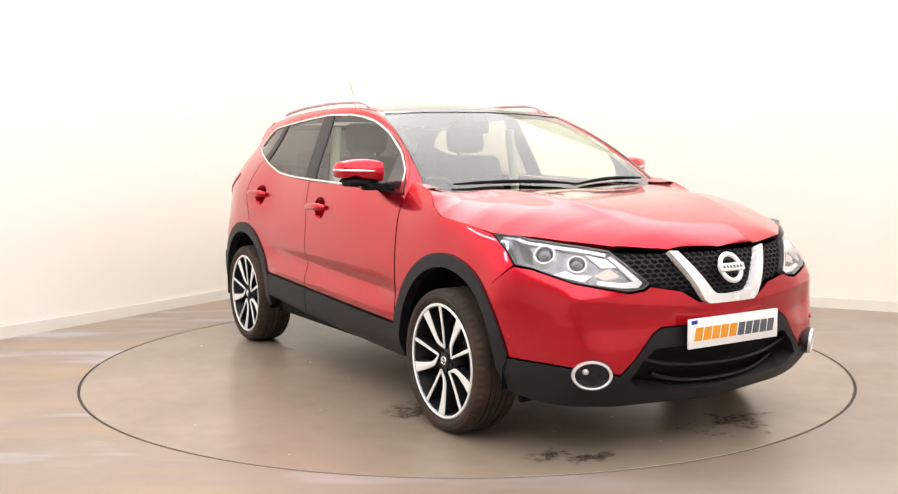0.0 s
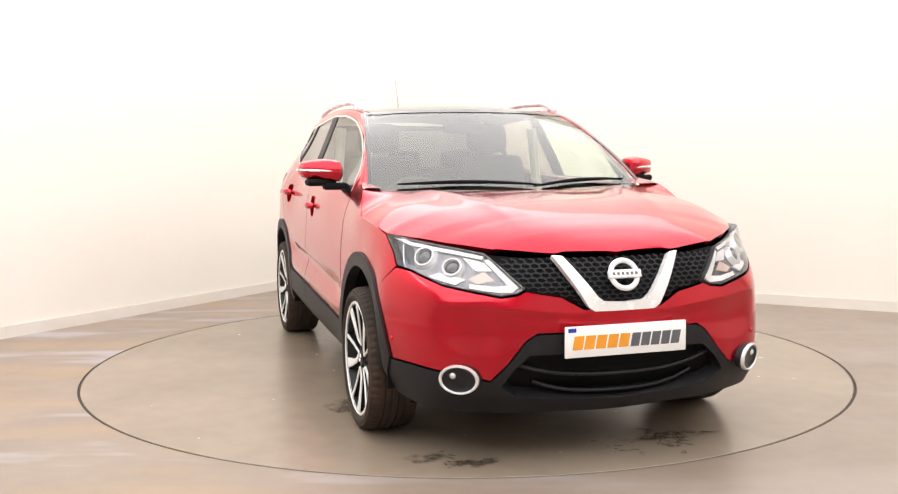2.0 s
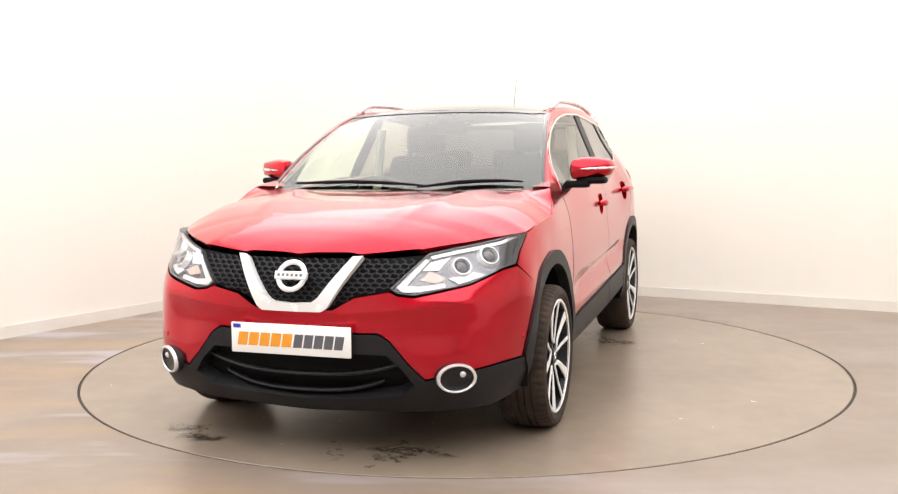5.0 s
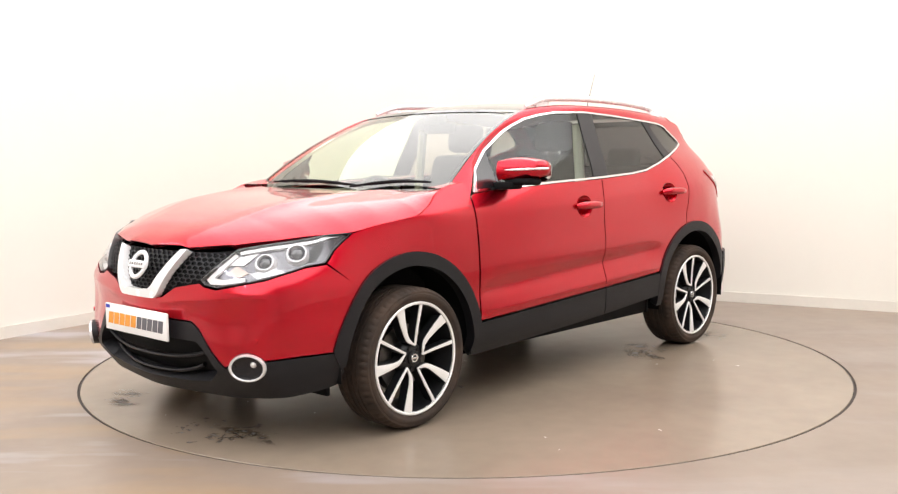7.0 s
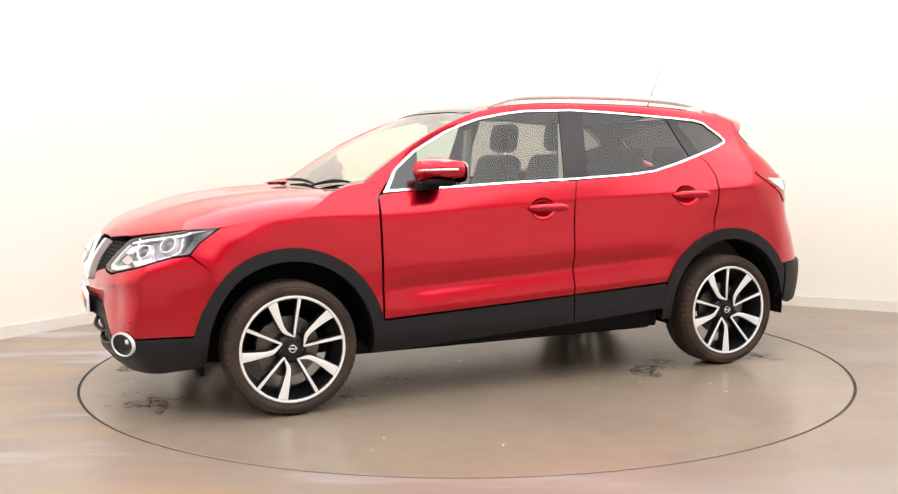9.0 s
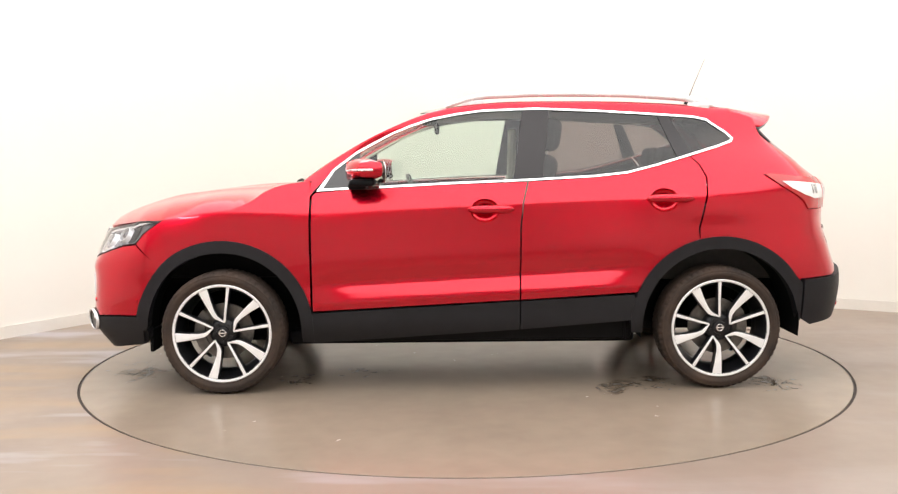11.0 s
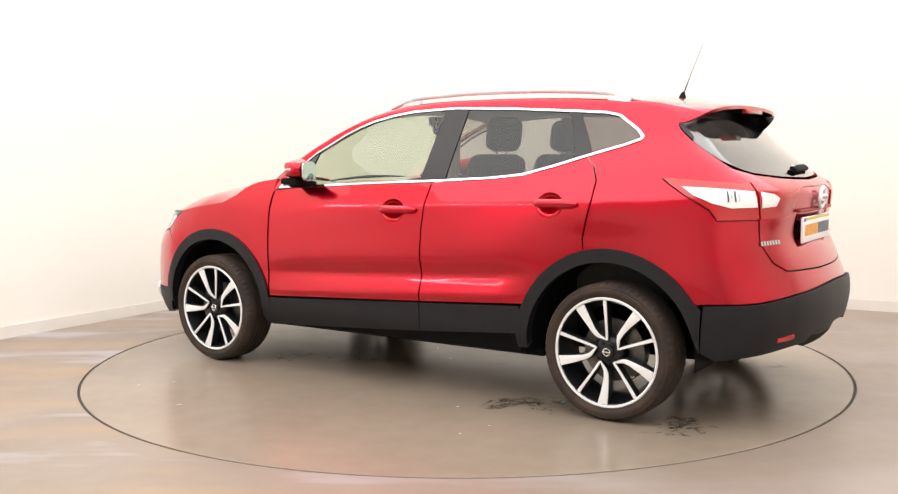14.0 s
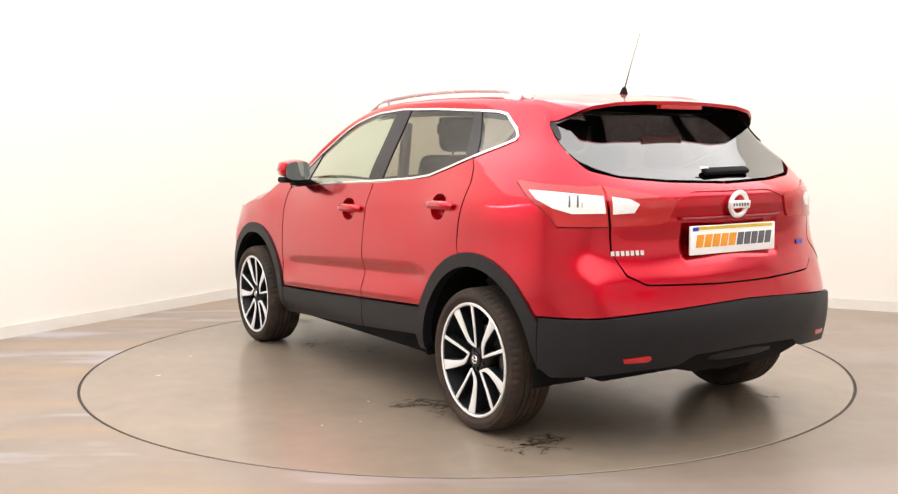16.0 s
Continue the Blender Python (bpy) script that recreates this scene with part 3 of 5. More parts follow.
def build_body(car):
    red, blk = PAINT, CLADDING
    for side in (1, -1):
        kw = dict(side=side)
        # front wing
        top = [(.858, 1.125), (.93, 1.118), (1.0, 1.107), (1.05, 1.094), (1.10, 1.070), (1.16, 1.026), (1.25, .984), (1.5, .952), (1.64, .922), (1.76, .85), (1.81, .80)]
        ar = [p for p in arc(HUB_F, HUB_Z, ARCH_O, 44, 172, 20)]
        panel("front_wing", [(.852, .43), (.857, .9), (.853, 1.05)] + top + [(1.70, .71)] + ar, red, car, step=.02, **kw)
        bm = bmesh.new()
        rim = [[bm.verts.new((q.x, side * q.y, q.z)) for q in (skin(x, z), skin(x, z) + Vector((0, -.03, .004)), Vector((x - .01, .70, 1.098)))] for x, z in ((.85, 1.125), (.89, 1.122), (.93, 1.117), (.97, 1.112), (1.0, 1.106), (1.04, 1.096))]
        for p, q in zip(rim, rim[1:]):
            for j in (0, 1):
                bm.faces.new((p[j], q[j], q[j + 1], p[j + 1]) if side < 0 else (p[j], p[j + 1], q[j + 1], q[j]))
        part("wing_corner", bm, red, car)
        # doors
        fd = [(.846, .436)] + [(.850, .9), (.846, 1.045), (.826, 1.064)] + DLO_LOW[1:4] + [(-.30, 1.114), (-.273, 1.0), (-.259, .87), (-.254, .489)]
        door = panel("front_door", fd, red, car, thick=.02, step=.015, hole=cup_ring(-.103, .967), **kw)
        rd = [(-.257, .489), (-.262, .87), (-.276, 1.0), (-.304, 1.114)] + DLO_LOW[5:9] + [(-1.215, 1.20), (-1.247, 1.13), (-1.242, 1.04), (-1.20, .86)] + arc(HUB_R, HUB_Z, ARCH_O, 76, 24, 12) + [(-.875, sill_z(-.86) + .01)]
        panel("door_card", fd, TRIM, door, "dark inner door trim", offset=-.045, thick=0, gap=.012, **kw)
        rdoor = panel("rear_door", rd, red, car, thick=.02, step=.015, hole=cup_ring(-1.05, 1.015), **kw)
        panel("door_card", rd, TRIM, rdoor, "dark inner door trim", offset=-.045, thick=0, gap=.012, **kw)
        build_handle(door, -.103, .967, side)
        build_handle(rdoor, -1.05, 1.015, side)
        # rear quarter with the rear pillar
        rq = ([(-1.205, .86), (-1.247, 1.04), (-1.252, 1.13), (-1.22, 1.20), (-1.176, 1.238)] + DLO_LOW[9:] + DLO_TOP[:4] + [(-1.16, 1.475), (-1.35, 1.478), (-1.45, 1.476), (-1.56, 1.446), (-1.645, 1.392), (-1.735, 1.364), (-1.84, 1.302), (-2.0, 1.215), (-2.075, 1.125)]
              + [(-2.0, 1.116), (-1.76, 1.131), (-1.60, 1.146), (-1.560, 1.140), (-1.67, 1.065), (-1.78, 1.0), (-1.829, .951), (-2.105, .951), (-2.115, .84), (-1.98, .74), (-1.70, .64)] + arc(HUB_R, HUB_Z, ARCH_O, 141, 76, 14))
        panel("rear_quarter", rq, red, car, gap=.0012, step=.02, **kw)
        # sill
        panel("front_door_cladding", [(.862, .264), (.866, .427), (-.253, .484), (-.253, .331)][::-1], blk, car, "black grained door cladding", offset=.008, thick=.03, gap=.0015, **kw)
        panel("rear_door_cladding", [(-.257, .331), (-.257, .484), (-.862, .513), (-.90, .378)][::-1], blk, car, "black grained door cladding", offset=.008, thick=.03, gap=.0015, **kw)
        # arch mouldings
        fa = arc(HUB_F, HUB_Z, ARCH_O + .004, 11, 176, 30) + [(.845, .272), (.905, .272)] + arc(HUB_F, HUB_Z, ARCH_I, 176, 4, 30) + [(1.76, .335), (1.79, .40)]
        panel("front_arch_moulding", fa, blk, car, offset=.010, thick=.05, gap=0, **kw)
        ra = arc(HUB_R, HUB_Z, ARCH_O + .004, 147, 4, 30) + [(-.85, .31), (-.905, .31)] + arc(HUB_R, HUB_Z, ARCH_I, 2, 168, 30) + [(-1.755, .36), (-1.765, .56)]
        panel("rear_arch_moulding", ra, blk, car, offset=.010, thick=.05, gap=0, **kw)
    # nose and tail
    half = [(1.652, .68), (1.70, .715), (1.81, .795), (1.90, .785), (2.05, .735), (2.19, .71), (2.29, .692), (2.36, .70), (2.39, .715), (2.53, .690), (2.62, .640), (FRONT, .635), (FRONT, .55), (2.43, .548), (2.385, .52), (2.31, .43), (2.24, .365), (2.1, .395), (1.9, .415), (1.79, .42)]
    ar = arc(HUB_F, HUB_Z, ARCH_O, 12, 43, 8)
    panel("front_bumper", both2(half, ar, FRONT), red, car, gap=.002)
    half = [(1.79, .413), (1.9, .408), (2.1, .388), (2.24, .358), (2.31, .423), (2.385, .514), (2.43, .542), (FRONT, .544), (FRONT, .205), (2.3, .212), (1.95, .238), (1.80, .258), (1.752, .272), (1.742, .33)]
    hole = [(FRONT, .468), (2.40, .462), (2.335, .405), (2.285, .340), (2.36, .290), (2.5, .272), (FRONT, .264)]
    panel("front_bumper_cladding", both(half, FRONT), blk, car, offset=.002, thick=.06, gap=.0, hole=both(hole, FRONT))
    half = [(REAR, .70), (-2.61, .70), (-2.25, .712), (-2.165, .752), (-2.116, .850), (-1.98, .760), (-1.70, .660)]
    ar = arc(HUB_R, HUB_Z, ARCH_O, 142, 150, 3)
    panel("rear_bumper", both(half + ar + [(-1.76, .585), (-2.01, .592), (-2.24, .612), (-2.6, .63), (REAR, .635)], REAR), red, car, gap=.0, offset=-.0025)
    half = [(REAR, .628), (-2.6, .623), (-2.24, .605), (-2.01, .585), (-1.775, .578), (-1.762, .37), (-1.82, .338), (-2.02, .358), (-2.20, .374), (-2.38, .385), (-2.46, .425), (REAR, .435)]
    panel("rear_bumper_cladding", both(half, REAR), blk, car, offset=.016, thick=.06, gap=0)
    half = [(REAR, .455), (-2.45, .45), (-2.32, .395), (-2.34, .36), (-2.5, .325), (REAR, .32)]
    panel("rear_valance", both(half, REAR), MATT_BLACK, car, "black lower valance under the rear bumper", offset=-.018, thick=.03, gap=0)
    half = [(REAR, 1.122), (-2.46, 1.132), (-2.23, 1.152), (-2.06, 1.185), (-1.995, 1.213), (-2.078, 1.120), (-2.11, .98), (-2.118, .845), (-2.167, .756), (-2.25, .716), (-2.61, .704), (REAR, .703)]
    panel("tailgate", both(half, REAR), red, car, gap=.003, thick=.02)
    half = [(REAR, 1.128), (-2.46, 1.138), (-2.23, 1.158), (-2.0, 1.222), (-1.86, 1.292), (-1.75, 1.365), (-1.77, 1.415), (-1.95, 1.460), (REAR, 1.480)]
    panel("rear_window", both(half, REAR), REAR_GLASS, car, "dark tinted rear window", gap=.003, thick=.004)


def both2(half, ar, middle):
    return both(list(half) + list(ar), middle)


# ---- bonnet, windscreen, roof ----
BON_X = [1.0, 1.05, 1.10, 1.16, 1.25, 1.5, 1.64, 1.79, 1.90, 2.02, 2.095, 2.125]
BON_Z = [1.104, 1.091, 1.067, 1.023, .981, .949, .926, .915, .896, .872, .852, .852]
BON_Y = [skin(x, z).y - .002 for x, z in zip(BON_X[:7], BON_Z)] + [.752, .650, .50, .26, .0]
BON_C = [1.074, 1.074, 1.074, 1.073, 1.070, 1.052, 1.036, 1.008, .980, .935, .885, .853]


BON_ZS, BON_CS = smooth_curve(BON_X, BON_Z), smooth_curve(BON_X, BON_C)


def bonnet(x, v):
    y = -v
    ye, ze, zc = float(np.interp(x, BON_X, BON_Y)), float(BON_ZS(x)), float(BON_CS(x))
    f = min(abs(y) / max(ye, .03), 1.02)
    full = 3.2 + 4.0 * max(0., min(1., (1.85 - x) / .4))
    z = ze + (zc - ze) * (1 - f ** full)
    run = max(0., min(1., (2.0 - x) * 3)) * max(0., min(1., (x - .95) * 5))
    ridge = .53 - .20 * (x - 1.0)
    z += .024 * run * math.exp(-math.sqrt((abs(y) - ridge) ** 2 + .0004) / .055)
    z += .010 * step_up((x - 1.30) / .25) * step_up((2.05 - x) / .35) * (step_up((ridge + .02 - abs(y)) / .12) - .5)
    return Vector((x, y, z))


def windscreen(u, w):
    lo = Vector((1.00 - .07 * w * w, .762 * w, 1.068 + .032 * w * w))
    hi = Vector((.25 - .075 * w * w, .614 * w, 1.520 - .022 * w * w))
    return lo.lerp(hi, u) + Vector((.45, 0, .89)) * ((.10 + .06 * w * w) * u * (1 - u))


ROOF_Z = smooth_curve([-1.75, -1.42, -1.0, -.5, -.1, .1, .27], [1.490, 1.538, 1.568, 1.578, 1.568, 1.549, 1.518])


def roof(x, v):
    y = -v
    return Vector((x, y, float(ROOF_Z(x)) - .050 * (y / .64) ** 2))


def build_top(car):
    lip = list(zip(BON_X, BON_Y))
    out = [(x, -y) for x, y in lip] + [(x, y) for x, y in reversed(lip[:-1])]
    back = [(.975, .6), (.99, .3), (.995, 0), (.99, -.3), (.975, -.6)]
    panel("bonnet", out + back, PAINT, car, fn=bonnet, thick=.025, gap=.0045, step=.02)
    panel("windscreen", [(-.08, -.995), (1, -.995), (1, .995), (-.08, .995)], SCREEN_GLASS, car, "clear laminated windscreen", fn=windscreen, step=.06, thick=.004, gap=0)
    panel("glass_roof", [(.245, -.555), (.262, 0), (.245, .555), (-.86, .565), (-.86, -.565)], GLOSS_BLACK, car, "black panoramic glass roof", fn=roof, step=.05, gap=0)
    panel("roof_panel", [(-.868, -.60), (-1.43, -.60), (-1.43, .60), (-.868, .60)], PAINT, car, fn=roof, step=.05, gap=0)
    # pillar and cant rail, one strip a side from the cowl to the tail
    l1 = smooth_curve([.84, .735, .612, .42, .21, -.069, -.354, -.692, -1.076, -1.30, -1.46], [1.066, 1.184, 1.278, 1.380, 1.455, 1.499, 1.508, 1.494, 1.469, 1.464, 1.45])
    l2y = smooth_curve([.90, .65, .40, .13, -.09, -.5, -1.0, -1.45], [.768, .704, .660, .630, .634, .641, .631, .598])
    l2z = smooth_curve([.90, .65, .40, .13, -.09, -.5, -1.0, -1.45], [1.118, 1.296, 1.424, 1.515, 1.543, 1.551, 1.537, 1.503])
    for side in (1, -1):
        bm = bmesh.new()
        rows, rows_at = [], []
        for i in range(61):
            x = .895 - i * (2.321 / 60)
            if x > .19:
                u = (.932 - x) / .755
                p3 = windscreen(min(max(u, -.1), 1), .985)
                k = max(0., min(1., (x - .19) / .05))
                p3 = Vector((x, p3.y, p3.z)).lerp(roof(x, -.57), 1 - k)
            else:
                p3 = roof(x, -.57) + Vector((0, 0, .001))
            p1 = skin(x, float(l1(x)))
            p2 = Vector((x, float(l2y(x)), float(l2z(x))))
            row = []
            for t in (0, .15, .3, .45, .6, .75, .9, 1):
                q = p1.lerp(p2, t).lerp(p2.lerp(p3, t), t)
                q = q + (p2 - p1.lerp(p3, .5)) * (.55 * 2 * t * (1 - t))
                row.append(bm.verts.new((q.x, side * q.y, q.z)))
            if x > -1.36:
                rows_at.append([p1 + Vector((0, -.012, -.004)), p1.lerp(p3, .5) + Vector((0, -.022, -.022)), p3 + Vector((0, -.012, -.018))])
            low = p3 + Vector((0, -.004, -.015))
            row.append(bm.verts.new((low.x, side * low.y, low.z)))
            rows.append(row)
        for p, q in zip(rows, rows[1:]):
            for j in range(len(p) - 1):
                bm.faces.new((p[j], q[j], q[j + 1], p[j + 1]) if side < 0 else (p[j], p[j + 1], q[j + 1], q[j]))
        rp = part("roof_pillar", bm, PAINT, car)
        bm = bmesh.new()
        inn = []
        for row in rows_at:
            inn.append([bm.verts.new((p.x, side * p.y, p.z)) for p in row])
        for p, q in zip(inn, inn[1:]):
            for j in range(len(p) - 1):
                bm.faces.new((p[j], p[j + 1], q[j + 1], q[j]))
        part("pillar_lining", bm, LINER, rp, "pale inner pillar lining")


car = empty("car", "red pearl five-door crossover car with black plastic cladding on a turntable", "car")
build_body(car)
build_top(car)


# ---- glazing and trim of the sides ----
def clip_line(poly, p, q):
    """The part of an outline to the left of the line p to q."""
    d = (q[0] - p[0], q[1] - p[1])
    side = [d[0] * (v[1] - p[1]) - d[1] * (v[0] - p[0]) for v in poly]
    out = []
    for i, v in enumerate(poly):
        j = (i + 1) % len(poly)
        if side[i] >= 0:
            out.append(v)
        if (side[i] >= 0) != (side[j] >= 0):
            t = side[i] / (side[i] - side[j])
            out.append((v[0] + t * (poly[j][0] - v[0]), v[1] + t * (poly[j][1] - v[1])))
    return out


def build_glazing(car):
    dlo = DLO_LOW + DLO_TOP
    inner = inset(dlo, .0105)
    inner[0] = (.788, 1.082)
    cut = {"mirror": ((.63, 1.0), (.575, 1.4)), "b0": ((-.222, 1.1), (-.285, 1.5)), "b1": ((-.375, 1.1), (-.432, 1.5)),
           "c0": ((-1.117, 1.212), (-1.033, 1.43)), "c1": ((-1.195, 1.248), (-1.091, 1.443))}
    rev = {k: (b, a) for k, (a, b) in cut.items()}
    for side in (1, -1):
        kw = dict(side=side, gap=0)
        panel("window_surround", dlo, CHROME, car, "bright chrome window surround", hole=inner, offset=.005, thick=.008, step=.06, **kw)
        front = clip_line(clip_line(inner, *cut["mirror"]), *rev["b0"])
        panel("mirror_sail", clip_line(inner, *rev["mirror"]), GLOSS_BLACK, car, offset=.001, thick=.01, **kw)
        g1 = panel("front_side_window", front, SIDE_GLASS, car, "clear door glass", offset=-.004, thick=0, **kw)
        panel("door_pillar_trim", clip_line(clip_line(inner, *cut["b0"]), *rev["b1"]), MATT_GLOSS, car, "black pillar trim between the doors", offset=.001, thick=.01, **kw)
        panel("rear_side_window", clip_line(clip_line(inner, *cut["b1"]), *rev["c0"]), PRIVACY, car, "dark tinted door glass", offset=-.004, thick=0, **kw)
        panel("rear_pillar_trim", clip_line(clip_line(inner, *cut["c0"]), *rev["c1"]), MATT_GLOSS, car, "black window divider", offset=.001, thick=.01, **kw)
        panel("quarter_window", clip_line(inner, *cut["c1"]), PRIVACY, car, "dark tinted quarter glass", offset=-.003, thick=0, **kw)


build_glazing(car)


# ---- nose: grille, badge, plate, lamps ----
def hex_grid(bm, outline, cols, rows, su, sv, u0, v0, w, offset):
    """A honeycomb of thin ribs over the skin, kept where the outline holds it."""
    def inside(u, v):
        c = False
        for (a, b), (p, q) in zip(outline, outline[1:] + outline[:1]):
            if (b > v) != (q > v) and u < (p - a) * (v - b) / (q - b) + a:
                c = not c
        return c
    for r in range(rows):
        for c in range(cols):
            cu, cv = u0 + (c + .5 * (r % 2)) * su, v0 + r * sv
            ring = [(cu + su * .5 * x, cv + sv * .62 * y) for x, y in ((-1, .42), (-1, -.42), (0, -1), (1, -.42), (1, .42), (0, 1))]
            if not all(inside(*p) for p in ring):
                continue
            for (a, b), k in ((((0, 1)), 0), (((1, 2)), 0), (((2, 3)), 0), (((5, 0)), 0)):
                p, q = ring[a], ring[b]
                pa, qa = spot(*p, offset), spot(*q, offset)
                o = Vector((0, w, 0)) if abs(p[0] - q[0]) > 1e-6 else Vector((w, 0, 0))
                v = [pa @ o, pa @ -o, qa @ -o, qa @ o]
                d = Vector((0, 0, -.012))
                vs = [bm.verts.new(x) for x in v] + [bm.verts.new(m @ (sg * o + d)) for m, sg in ((pa, 1), (pa, -1), (qa, -1), (qa, 1))]
                for f in ((0, 1, 2, 3), (0, 4, 5, 1), (3, 2, 6, 7)):
                    bm.faces.new([vs[i] for i in f])


def letter_bars(name, mat, parent, m, start, count, w, h, gap, depth, skew=.18):
    """A row of plain bars, each a piece of its own."""
    for i in range(count):
        x = start + i * (w + gap)
        bm = bmesh.new()
        extrude_outline(bm, [(x, 0), (x + w, 0), (x + w + skew * h, h), (x + skew * h, h)], depth, m)
        part(name, bm, mat, parent)


def build_plate(parent, m, width, height, yellow):
    bm = bmesh.new()
    box(bm, (-width / 2, -height / 2, 0), (width / 2, height / 2, .012), .004)
    bmesh.ops.transform(bm, matrix=m, verts=bm.verts)
    p = part("number_plate", bm, PLATE, parent, "white show plate with orange and grey print")
    k = m @ pose(0, 0, .0125)
    x0, h = -.238, .054
    letter_bars("orange_bar", ORANGE, p, k @ pose(0, -.030, 0), x0, 5, .0425, h, .0075, .0012)
    letter_bars("grey_bar", GREY_PRINT, p, k @ pose(0, -.030, 0), x0 + .253, 5, .0375, h, .0075, .0012)
    bm = bmesh.new()
    box(bm, (-.256, height / 2 - .022, 0), (-.222, height / 2 - .006, .0012), 0, k)
    part("blue_mark", bm, BLUE_PRINT, p)
    if yellow:
        bm = bmesh.new()
        box(bm, (-.222, height / 2 - .018, 0), (.245, height / 2 - .005, .0012), 0, k)
        part("yellow_edge", bm, YELLOW_PRINT, p)


def build_badge(parent, m, r):
    bm = bmesh.new()
    lathe(bm, [(r + .011 * math.cos(a), .010 + .009 * math.sin(a)) for a in (2 * math.pi * i / 10 for i in range(10))], 40, m)
    b = part("badge", bm, RAIL, parent, "round chrome maker's badge with a plain bar")
    bm = bmesh.new()
    box(bm, (-r * 1.22, -.017, .004), (r * 1.22, .017, .024), .004, m)
    part("badge_bar", bm, RAIL, b)
    letter_bars("badge_mark", BRAKE, b, m @ pose(0, -.006, .0238), -r * .98, 6, r * .2, .012, r * .14, .0008, 0)


def build_nose(car):
    grille = [(2.245, .868), (2.42, .853), (FRONT, .850), (FRONT, .640), (2.62, .645), (2.53, .695), (2.395, .72), (2.30, .81)]
    full = both(grille, FRONT)
    g = panel("grille", full, MATT_BLACK, car, "black honeycomb grille", offset=-.03, thick=0, gap=0)
    bm = bmesh.new()
    hex_grid(bm, full, 60, 14, .036, .0185, 2.20, .63, .0030, -.012)
    tagged(part("mesh", bm, CLADDING, g, "black honeycomb mesh"), kind="stuff")
    v = both([(2.512, .845), (2.553, .842), (2.587, .80), (2.674, .688), (2.70, .669), (FRONT, .664), (FRONT, .632), (2.66, .632), (2.636, .648), (2.576, .745)], FRONT)
    panel("chrome_v", v, RAIL, car, "satin chrome v-shaped grille bar", offset=.018, thick=.035, gap=.0)
    build_badge(car, spot(FRONT, .765, .012), .058)
    m = Matrix.Translation((2.203, 0, .517)) @ Matrix(((0, 0, 1), (1, 0, 0), (0, 1, 0))).to_4x4()
    build_plate(car, m, .535, .124, False)
    bm = bmesh.new()
    box(bm, (2.12, -.20, .47), (2.203, .20, .56), .01)
    part("plate_holder", bm, MATT_BLACK, car)
    # lower intake: dark back, two slim blades
    half = [(FRONT, .505), (2.34, .505), (2.22, .43), (2.16, .32), (2.30, .232), (FRONT, .222)]
    i = panel("lower_intake", both(half, FRONT), MATT_BLACK, car, "dark lower air intake", offset=-.060, thick=0, gap=0)
    for z, w0, w1 in ((.372, .43, .40), (.298, .36, .3)):
        bm = bmesh.new()
        pts = []
        for k in range(25):
            y = -w0 + 2 * w0 * k / 24
            q = skin_full(FRONT - y, z)
            pts.append((q.x - .030, q.y, z + .05 * (abs(y) / w0) ** 3.2))
        tube(bm, pts, .012, 8, .7)
        part("intake_blade", bm, CLADDING, i)
    for side in (1, -1):
        # fog lamp
        m = spot(2.10, .374, .011, side) @ pose(0, 0, 0, 0, 9 * side, 0)
        bm = bmesh.new()
        lathe(bm, [(.049, -.006), (.050, .004), (.0535, .008), (.0585, .006), (.060, -.006)], 40, m @ Matrix.Diagonal((1.38, 1, 1, 1)))
        f = part("fog_lamp", bm, BRIGHT, car, "round fog lamp with a chrome ring")
        bm = bmesh.new()
        lathe(bm, [(.050, .003), (.046, -.001), (.030, -.003), (.001, -.004), (.001, -.012), (.052, -.012)], 32, m @ Matrix.Diagonal((1.38, 1, 1, 1)))
        part("bezel", bm, FOG_BOWL, f)
        bm = bmesh.new()
        lathe(bm, [(.050, -.006), (.060, -.006), (.061, -.02), (.062, -.04), (.050, -.04)], 40, m @ Matrix.Diagonal((1.38, 1, 1, 1)))
        part("collar", bm, CLADDING, f, "black plastic collar")
        bm = bmesh.new()
        bmesh.ops.create_uvsphere(bm, u_segments=20, v_segments=12, radius=.015, matrix=m @ pose(.026 * side, .014, -.010))
        part("lens", bm, BRIGHT, f, "small clear bulb lens")
        # parking sensors
        for s, z in ((2.06, .485), (1.80, .50)):
            bm = bmesh.new()
            lathe(bm, [(.001, .003), (.010, .003), (.012, 0), (.012, -.004), (.001, -.004)], 16, spot(s, z, .001, side))
            part("parking_sensor", bm, PAINT, car)
        # head lamp
        lamp = [(1.645, .922), (1.74, .923), (1.82, .920), (1.99, .905), (2.14, .883), (2.255, .862), (2.31, .808), (2.39, .728), (2.36, .708), (2.29, .700), (2.19, .718), (2.05, .742), (1.90, .792), (1.815, .803), (1.765, .85)]
        kw = dict(side=side)
        h = panel("headlamp", lamp, LAMP_BACK, car, "clear headlamp with chrome reflectors", offset=-.026, thick=0, gap=.003, **kw)
        panel("housing", lamp, SATIN_DARK, h, offset=-.001, thick=.03, gap=.001, hole=inset(lamp, .004), **kw)
        panel("lens", lamp, LENS, h, "clear glossy lamp lens", offset=.001, thick=0, gap=.003, **kw)
        strip = [(1.70, .912), (1.82, .910), (1.99, .896), (2.14, .874), (2.245, .853), (2.235, .842), (2.13, .862), (1.98, .884), (1.82, .898)]
        panel("upper_trim", strip, BRIGHT, h, offset=-.012, thick=.03, gap=0, **kw)
